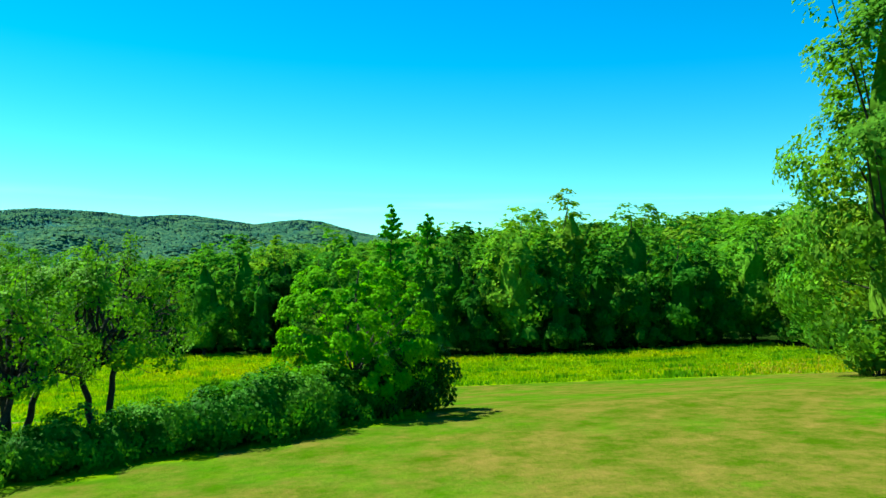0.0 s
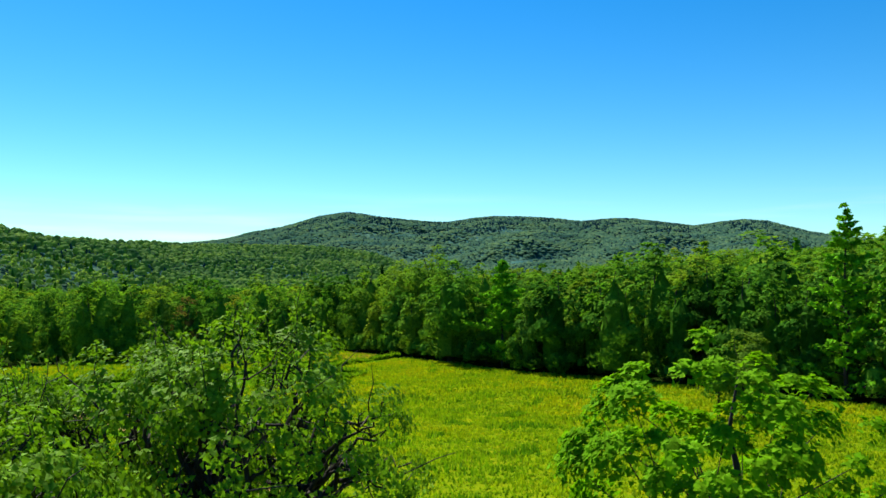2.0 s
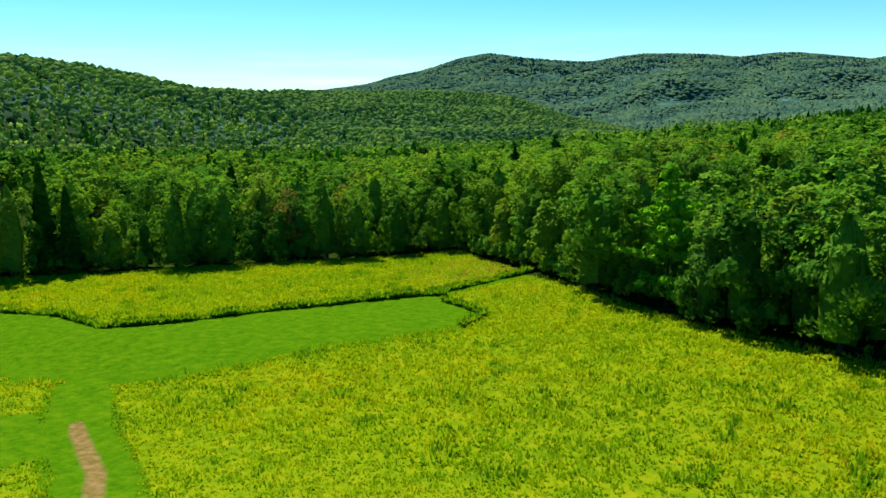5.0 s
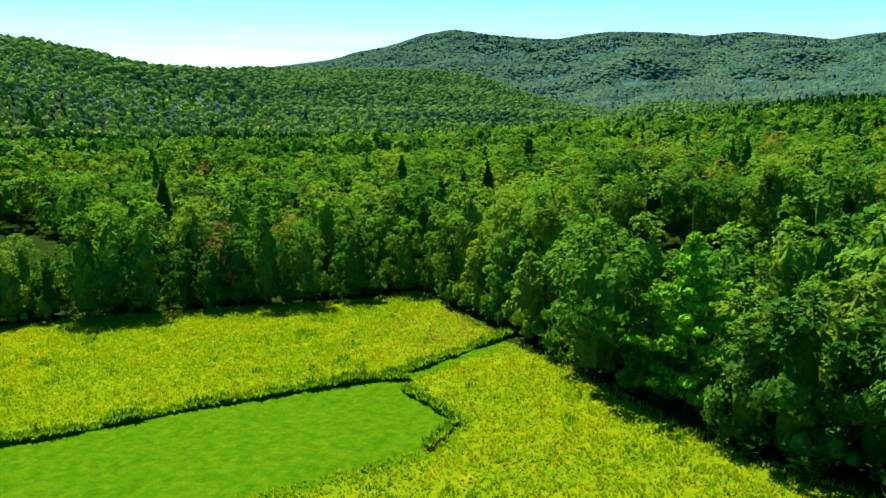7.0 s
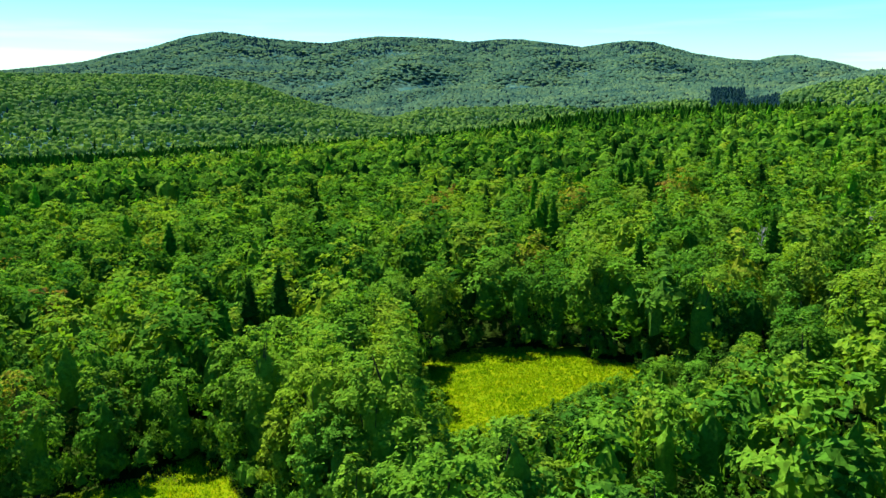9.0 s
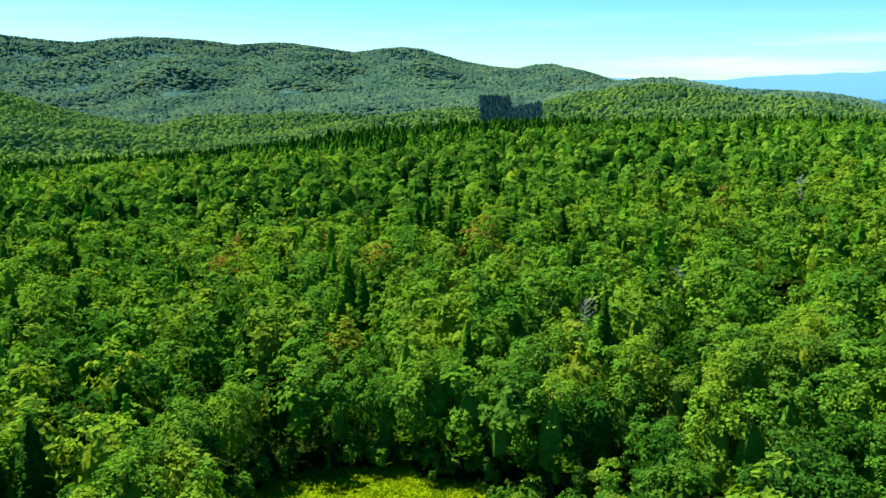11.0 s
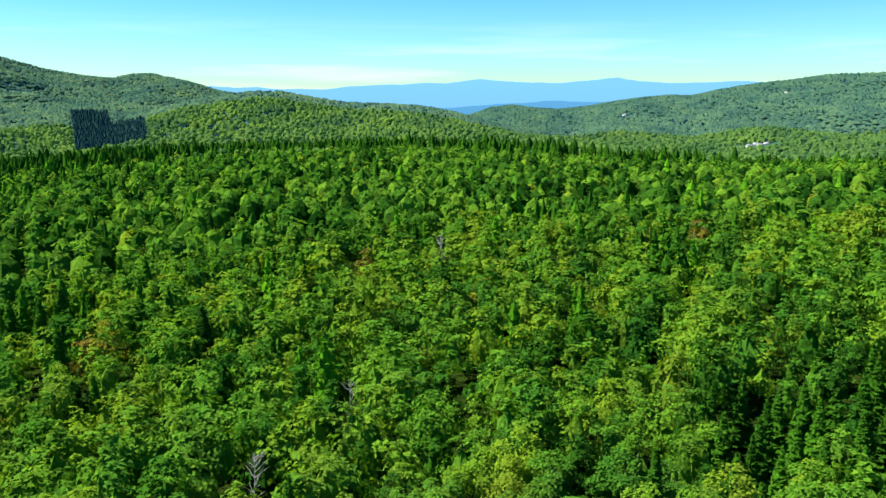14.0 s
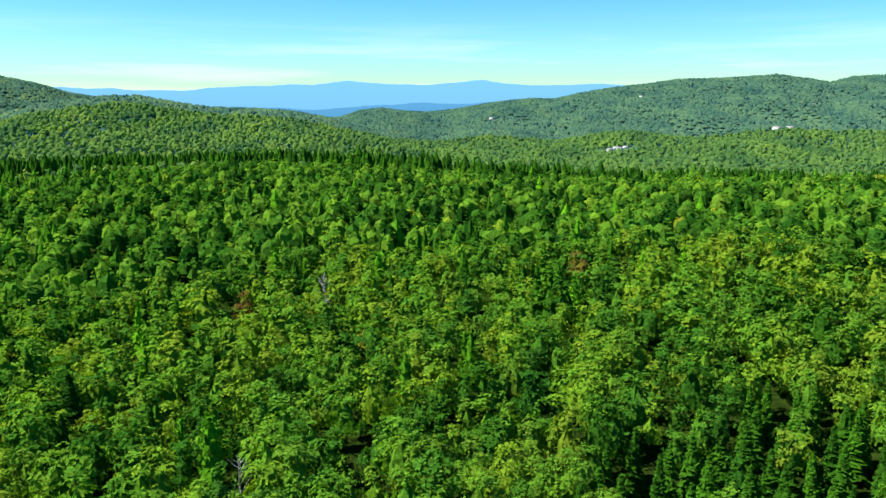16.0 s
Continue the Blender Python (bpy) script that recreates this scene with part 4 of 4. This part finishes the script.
def tree_mix(x, y, seed):
    """Heights, tints and kinds of the trees at those stations: 0 broadleaf, 1 pine, 2 spruce."""
    r = np.random.RandomState(seed)
    d, b = np.hypot(x - HUB[0], y - HUB[1]), np.degrees(np.arctan2(x - HUB[0], y - HUB[1]))
    patch = waves(x, y, 55, 21)
    chance = 0.04 + 0.12 * (patch > 0.5)
    belt = np.interp(b, BELT_B, BELT_R)
    chance = np.where((d > belt) & (d < belt + np.interp(b, (-30, 0), (60, 100))), 0.97, chance)
    chance = np.where(np.hypot((x - 13) / 9, (y - 312) / 8) < 1, 0.95, chance)
    chance = np.where((d > belt - 110) & (d <= belt) & (b < 20), 0.6 * ease((d - belt + 110) / 110) + 0.08, chance)
    chance = np.where((x > 8) & (y < 185) | (x > 30) & (y < 240), 0.0, chance)
    hemlock = np.hypot((x - 76) / 24, (y - 203) / 14) < 1
    chance = np.where(hemlock, 0.75, chance)
    kind = np.where(r.uniform(size=len(x)) < chance, np.where((r.uniform(size=len(x)) < 0.4) & ~hemlock, 1, 2), 0)
    height = np.where(kind == 0, r.normal(10.2, 1.5, len(x)), r.normal(11.4, 1.3, len(x))) * (1 + 0.08 * waves(x, y, 40, 31))
    height = np.clip(height, 6.5, np.where(kind == 0, 12.2, 14.0))
    height = np.where(hemlock, np.minimum(height, 9.0), np.minimum(height, headroom(x, y)))
    tint = np.clip(0.36 + 0.09 * waves(x, y, 70, 41) + r.normal(0, 0.19, len(x)), 0.02, 0.58)
    tint = np.where(kind == 2, np.clip(tint - 0.12, 0, 0.35), tint)
    tint = np.where((chance > 0.8) & (kind > 0) & (d > 200), 0.06, tint)
    tint = np.where((kind == 0) & (d > 300) & (b < 0), tint + 0.14, tint)
    tint = np.where(hemlock & (kind > 0), r.uniform(0.1, 0.34, len(x)), tint)
    odd = (r.uniform(size=len(x)) < 0.015) & (kind == 0)
    tint = np.where(odd, r.uniform(0.66, 0.88, len(x)), tint)
    return height, tint, kind


def plant(tag, seed, r0, r1, b0, b1, spacing, tris, clear):
    x, y = scatter(seed, r0, r1, b0, b1, spacing)
    if clear:
        m = np.array([((trees_at - p) ** 2).sum(1).min() > 9.0 for p in np.stack([x, y], -1)])
        x, y = x[m], y[m]
        glade = off_line(x, y, GLADE + GLADE[:1]) > 1.2
        x, y = x[glade], y[glade]
    h, t, kind = tree_mix(x, y, seed + 1)
    names = (("broad", NEAR_LEAF if clear else HAZY_HILL_LEAF if tag == "distant" else LEAF, "broadleaf"), ("pine", NEEDLE, "pine"), ("spruce", NEEDLE, "spruce"))
    for k, (shape, mat, word) in enumerate(names):
        m = kind == k
        if m.any():
            forest(f"{tag}_{word}_forest", x[m], y[m], h[m], t[m], templates(shape, 12, tris, 100 * k + seed), mat,
                   f"dense {tag} {word} crowns of the mixed green forest", seed + k)


# crowns that the flight passes nearest stand as trees of their own
CANOPY_KINDS = [broad_tree("forest_tree", 170 + k, h, w, 0.25, 1700, 0.19, NEAR_LEAF, t, lab, lobes=34, group="forest trees", core=0.42, low=0.4)
                for k, (h, w, t, lab) in enumerate(((10.4, 6.0, 0.34, "rounded green maple in the closed forest canopy"), (11.0, 5.2, 0.48, "light green birch in the closed forest canopy"),
                                                    (9.6, 5.6, 0.18, "dark green broadleaf tree in the forest canopy"), (10.6, 6.2, 0.58, "yellowish green maple in the forest canopy")))]
SPRUCE_KINDS = [conifer("forest_spruce", 180, 12.5, 4.2, 700, 0.2, "dark pointed spruce rising from the forest canopy", group="forest trees", size=1.3)]
cx, cy = scatter(205, 20, 120, -60, 100, 4.3)
zone = (cx > -24) & (cx < 62) & (cy > 186) & (cy < 222) & (off_line(cx, cy, GLADE + GLADE[:1]) > 2.2)
zone &= np.array([((np.array(placed) - p) ** 2).sum(1).min() > 9.0 for p in np.stack([cx, cy], -1)])
for px, py in zip(cx[zone], cy[zone]):
    low = min(1.0, float(headroom(px, py)) / 10.0)
    if rng.uniform() < 0.07 and off_line(px, py, GLADE + GLADE[:1]) > 12:
        put(SPRUCE_KINDS, 0, float(px), float(py), low * rng.uniform(0.8, 1.1))
    else:
        put(CANOPY_KINDS, int(rng.choice(4)), float(px), float(py), low * rng.uniform(0.82, 1.12))
# single trees that stand out by colour
ODD_KINDS = [broad_tree("forest_tree", 190 + k, 10.0, 5.4, 0.25, 1500, 0.20, NEAR_LEAF, t, lab, lobes=30, group="turning trees", core=0.42, low=0.4)
             for k, (t, lab) in enumerate(((0.78, "yellowing maple turning early among green trees"), (0.90, "reddish maple turning early among green trees")))]
for k, tx, ty, s in ((0, 8.7, 168.3, 0.5), (0, 76.1, 286.8, 1.0), (1, 70.3, 301.4, 0.9), (0, 31.5, 271.4, 0.9), (0, 116.8, 244.4, 1.0), (1, -46.8, 173.0, 0.85), (0, -44.0, 180.4, 0.9)):
    put(ODD_KINDS, k, tx, ty, s)


def dead_tree(seed, height):
    """A bare weathered tree."""
    rng = np.random.RandomState(seed)
    root = new("dead_tree")
    part("trunk", mesh_from("trunk", *limb(rng, (0, 0, -0.3), (0.3, 0.2, height), 0.16, 0.03, 6, 0.02, 6), [DEAD_BARK], smooth=True), root)
    arms = []
    for k in range(26):
        z, a = height * rng.uniform(0.35, 0.95), k * 2.4
        tip = np.array([math.cos(a), math.sin(a), 0.75]) * rng.uniform(0.9, 2.2)
        arms.append(limb(rng, (0, 0, z), np.array([0, 0, z]) + tip, 0.06, 0.015, 3, 0.1, 4))
    part("branchwork", mesh_from("branchwork", *joined(arms), [DEAD_BARK], smooth=True), root)
    return tagged(root, "bare grey dead tree standing in the forest", "tree", "dead trees")


DEAD_KINDS = [dead_tree(195, 11.5)]
for tx, ty, s in ((80.9, 289.4, 0.98), (38.0, 243.0, 0.82), (22.0, 232.0, 0.82)):
    put(DEAD_KINDS, 0, tx, ty, s)
trees_at = np.array(placed)

plant("near", 200, 20, 150, -60, 90, 4.2, 350, True)
plant("nearby", 250, 150, 200, -64, 84, 4.4, 190, True)
plant("middle", 300, 200, 470, -68, 76, 5.0, 32, False)
plant("distant", 400, 470, 760, -68, 72, 7.3, 8, False)
# the dark belt of pines
bx, by = scatter(350, 280, 720, -58, 62, 4.5)
bd, bb = np.hypot(bx - HUB[0], by - HUB[1]), np.degrees(np.arctan2(bx - HUB[0], by - HUB[1]))
near_edge = np.interp(bb, BELT_B, BELT_R) + 12 * waves(bx, by, 45, 91)
keep = (bd > near_edge) & (bd < near_edge + np.interp(bb, (-60, -31, -14, 0, 20, 31, 40, 52, 62), (60, 90, 60, 80, 90, 60, 30, 14, 8)))
bx, by = bx[keep], by[keep]
bb = bb[keep]
forest("pine_belt", bx, by, np.random.RandomState(351).normal(1.0, 0.10, len(bx)) * np.interp(bb, (-10, 12, 40, 60), (12.5, 15, 15, 12)), np.random.RandomState(352).uniform(0.0, 0.42, len(bx)),
       templates("pine", 8, 34, 950), NEEDLE, "dark belt of tall pines across the valley forest", 353)
# undergrowth along the wood's edge
ex, ey = np.random.RandomState(87).uniform((-110, 100), (62, 190), (9000, 2)).T
edge_off = off_line(ex, ey, WOOD_EDGE)
keep = ~inside(ex, ey, OPEN) & (edge_off < 4.5) & (edge_off > 0.4)
ex, ey = ex[keep], ey[keep]
forest("undergrowth", ex, ey, np.random.RandomState(88).uniform(1.0, 2.8, len(ex)), np.random.RandomState(89).uniform(0.12, 0.45, len(ex)),
       templates("broad", 5, 90, 920), LEAF, "shady undergrowth along the edge of the wood", 90)
# low growth round the glade
ux, uy = np.random.RandomState(77).uniform((-26, 156), (22, 222), (1900, 2)).T
rim = off_line(ux, uy, GLADE + GLADE[:1])
keep = ~inside(ux, uy, OPEN) & ~inside(ux, uy, GLADE) & ((rim < 6) | ((ux > -11) & (ux < 13) & (uy < 194)))
ux, uy, rim = ux[keep], uy[keep], rim[keep]
forest("young_growth", ux, uy, np.minimum(np.random.RandomState(78).uniform(1.4, 3.6, len(ux)), headroom(ux, uy)), np.random.RandomState(79).uniform(0.28, 0.66, len(ux)),
       templates("broad", 6, 150, 900), NEAR_LEAF, "low light green young growth round the glade", 80)


def plantation(b, d):
    """Two blocks of planted conifers side by side, one reaching further up the slope."""
    return (d > 1060) & ((b > 8.2) & (b < 10.3) & (d < 1450) | (b >= 10.3) & (b < 12.5) & (d < 1320))


def far_woods(seed, r0, r1, b0, b1, spacing, size, rings, mat):
    """Low crowns on the hillsides."""
    x, y = scatter(seed, r0, r1, b0, b1, spacing)
    r = np.random.RandomState(seed)
    d, b = np.hypot(x - HUB[0], y - HUB[1]), np.degrees(np.arctan2(x - HUB[0], y - HUB[1]))
    tint = np.clip(0.38 + 0.15 * waves(x, y, 120, 61) + r.normal(0, 0.10, len(x)), 0.02, 0.75)
    tint = np.where(b > 34, tint * 0.75, tint)
    shapes = [dome(np.random.RandomState(seed + k), 5 if rings == 1 else 4, rings) for k in range(9)]
    dark = plantation(b, d)
    spruce = (land(x, y) > 120) & (b < 20) & (waves(x, y, 260, 33) + waves(x, y, 90, 34) > -0.1 - 0.012 * (land(x, y) - 150))
    wood = r.uniform(size=len(x)) < np.where(spruce, 0.6, 0.09)
    needle = dark | wood
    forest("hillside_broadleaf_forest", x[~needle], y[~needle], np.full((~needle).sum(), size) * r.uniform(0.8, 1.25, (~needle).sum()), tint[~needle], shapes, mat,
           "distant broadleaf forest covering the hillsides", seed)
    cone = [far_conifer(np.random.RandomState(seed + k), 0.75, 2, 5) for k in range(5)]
    forest("hillside_conifer_forest", x[needle], y[needle], np.full(needle.sum(), size * 0.95), np.clip(r.normal(0.22, 0.1, needle.sum()), 0, 0.5), cone, HAZY_HILL_NEEDLE,
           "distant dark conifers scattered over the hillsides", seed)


far_woods(500, 760, 1300, -68, 72, 7.6, 7.0, 2, HAZY_HILL_LEAF)
far_woods(505, 1300, 1750, -22, 72, 8.6, 7.6, 1, HAZY_FAR_LEAF)
far_woods(510, 1750, 2720, -48, 72, 10.8, 9.0, 1, HAZY_FAR_LEAF)
far_woods(515, 1300, 1750, -48, -22, 9.5, 8.0, 1, HAZY_FAR_LEAF)
# the square dark plantation on the hillside
qx, qy = scatter(540, 1060, 1460, 8.2, 12.5, 6.5)
qd, qb = np.hypot(qx - HUB[0], qy - HUB[1]), np.degrees(np.arctan2(qx - HUB[0], qy - HUB[1]))
keep = plantation(qb, qd)
qx, qy = qx[keep], qy[keep]
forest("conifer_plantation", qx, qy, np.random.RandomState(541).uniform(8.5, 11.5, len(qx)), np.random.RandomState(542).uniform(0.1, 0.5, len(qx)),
       [far_conifer(np.random.RandomState(543 + k), 0.55, 3, 6) for k in range(5)], HAZY_HILL_NEEDLE,
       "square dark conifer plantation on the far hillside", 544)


# ---- meadow herbs ----
def herbs(name, seed, count, box, keep, tall, label, lo=0.1, hi=0.82, size=0.62, base=0.49, dry=None):
    r = np.random.RandomState(seed)
    x, y = r.uniform(box[0], box[1], count), r.uniform(box[2], box[3], count)
    m = keep(x, y)
    x, y = x[m], y[m]
    n, blades = len(x), 3
    z = land(x, y)
    clump = 0.6 * patches(x, y, 1.5, 71) + 0.4 * patches(x, y, 0.7, 72)
    tint = np.clip(base + 0.16 * patches(x, y, 6.0, 73) + 0.13 * patches(x, y, 1.9, 74) + r.normal(0, 0.10, n), lo, hi)
    h = tall * r.uniform(0.6, 1.2, n) * (1 + 0.7 * clump)
    if dry:
        tuft = patches(x, y, 1.3, 75) > 0.66
        tint, h = np.where(tuft, np.minimum(tint, 0.14), tint), np.where(tuft, 1.7 * h, h)
        tint = np.where(r.uniform(size=n) < dry(x, y), r.uniform(0.86, 1.0, n), tint)
    a = r.uniform(0, 6.283, (n, blades))
    lean = r.uniform(0.3, 0.95, (n, blades)) * h[:, None]
    foot = np.stack([x[:, None] + 0.12 * np.cos(a), y[:, None] + 0.12 * np.sin(a), np.repeat(z[:, None] - 0.03, blades, 1)], -1)
    top = np.stack([x[:, None] + lean * np.cos(a), y[:, None] + lean * np.sin(a), z[:, None] + h[:, None] * r.uniform(0.7, 1.1, (n, blades))], -1)
    wide = size * r.uniform(0.08, 0.17, (n, blades))[..., None] * np.stack([-np.sin(a), np.cos(a), 0 * a], -1)
    mid = foot * 0.8 + top * 0.2
    tri = np.stack([mid + wide * 1.6, top, mid - wide * 1.6], 2)
    v = tri.reshape(-1, 3)
    me = mesh_from(name, v, np.arange(len(v)).reshape(-1, 3), [HERB], np.repeat(tint, blades * 3))
    return tagged(new(name, me), label, "meadow", kind="stuff")


def tall_growth(x, y):
    cut = inside(x, y, MOWN) | inside(x, y, LAWN) | inside(x, y, STRIP) | (off_line(x, y, TRACK) < 1.5) | (off_line(x, y, TIP_TRACK) < 0.7)
    return (inside(x, y, OPEN) | (off_line(x, y, WOOD_EDGE) < 0.8)) & ~cut


def withered(x, y):
    """Tan grass at the wood's corner and along the far side of the lawn."""
    tip = 0.6 * ease(1 - np.hypot((x + 21) / 9, (y - 170) / 11)) * 2
    return np.clip(np.minimum(tip, 0.65) + 0.75 * ease((x - 35) / 8) * ease((113 - y) / 6), 0, 0.85) * (0.6 + 0.4 * patches(x, y, 2.5, 76))


herbs("meadow_herbs", 600, 120000, (-70, 62, 86, 124), tall_growth, 0.14, "fine yellow goldenrod and green herbs near the lawn", size=0.22, dry=withered)
herbs("meadow_herbs", 602, 150000, (-95, 62, 124, 186), tall_growth, 0.22, "tall yellow goldenrod and green herbs of the meadow", size=0.30, dry=withered)
# taller rim of the meadow, tinted darker for its shaded side
herbs("tall_grass", 603, 160000, (-51, -10, 134, 172), lambda x, y: ~inside(x, y, MOWN) & ((off_line(x, y, MOWN[1:9]) < 0.4) | (off_line(x, y, MOWN[9:12]) < 0.22) | (off_line(x, y, [(-19.2, 157.4), (-15.2, 169.8)]) < 0.3)), 0.5,
      "taller grass along the mown strip, green darkened for its shaded side", lo=0.0, hi=0.3, size=0.7, base=0.1)
herbs("glade_herbs", 601, 20000, (-19, 9, 183, 215), lambda x, y: inside(x, y, GLADE) | (off_line(x, y, GLADE + GLADE[:1]) < 1.5), 0.2, "sunlit yellow green herbs of the forest glade", size=0.35, base=0.42)


# ---- houses down in the valley ----
WHITE, _, _, _b = material("white_siding", 0.6)
_b.inputs["Base Color"].default_value = (0.7, 0.69, 0.66, 1)
ROOF, _, _, _b = material("grey_roof", 0.8)
_b.inputs["Base Color"].default_value = (0.30, 0.29, 0.28, 1)
PANE, _, _, _b = material("window_pane", 0.1)
_b.inputs["Base Color"].default_value = (0.03, 0.04, 0.05, 1)


def box_faces(lo, hi):
    x0, y0, z0 = lo
    x1, y1, z1 = hi
    v = np.array([(x0, y0, z0), (x1, y0, z0), (x1, y1, z0), (x0, y1, z0), (x0, y0, z1), (x1, y0, z1), (x1, y1, z1), (x0, y1, z1)], float)
    f = np.array([(0, 3, 2, 1), (4, 5, 6, 7), (0, 1, 5, 4), (1, 2, 6, 5), (2, 3, 7, 6), (3, 0, 4, 7)])
    return v, f


def house(w, d, h, label):
    root = new("house")
    part("wall", mesh_from("wall", *box_faces((-w / 2, -d / 2, 0), (w / 2, d / 2, h)), [WHITE]), root)
    e, t = 0.5, 0.3
    v = np.array([(s * (w / 2 + e), q * (d / 2 + e), h - 0.2 + o) for s in (-1, 1) for q in (-1, 1) for o in (0, t)] +
                 [(s * (w / 2 + e), 0, h + d * 0.32 + o) for s in (-1, 1) for o in (0, t)], float)
    f = np.array([(1, 5, 11, 9), (3, 9, 11, 7), (0, 8, 10, 4), (2, 6, 10, 8), (0, 4, 5, 1), (2, 3, 7, 6), (0, 1, 9, 8), (2, 8, 9, 3), (4, 10, 11, 5), (6, 7, 11, 10)])
    part("roof", mesh_from("roof", v, f, [ROOF]), root)
    for k in range(4):
        x = -w / 2 + w * (k + 0.5) / 4
        part("window", mesh_from("window", *box_faces((x - 0.6, -d / 2 - 0.05, h * 0.35), (x + 0.6, -d / 2 + 0.02, h * 0.75)), [PANE]), root)
    return tagged(root, label, "house", "valley houses")


first = house(16, 9, 5, "small white house with grey roof among valley trees")
for k, (b, d, s) in enumerate(HOUSES):
    hx, hy = (float(v) for v in house_place(b, d))
    z = float(land(hx, hy)) + 5.0 * s
    m = Matrix.LocRotScale((hx, hy, z - 5.0 * s), Euler((0, 0, radians(20 - b))), (s, s, s))
    (first if k == 0 else copy_thing(first, Matrix.Identity(4))).matrix_basis = m
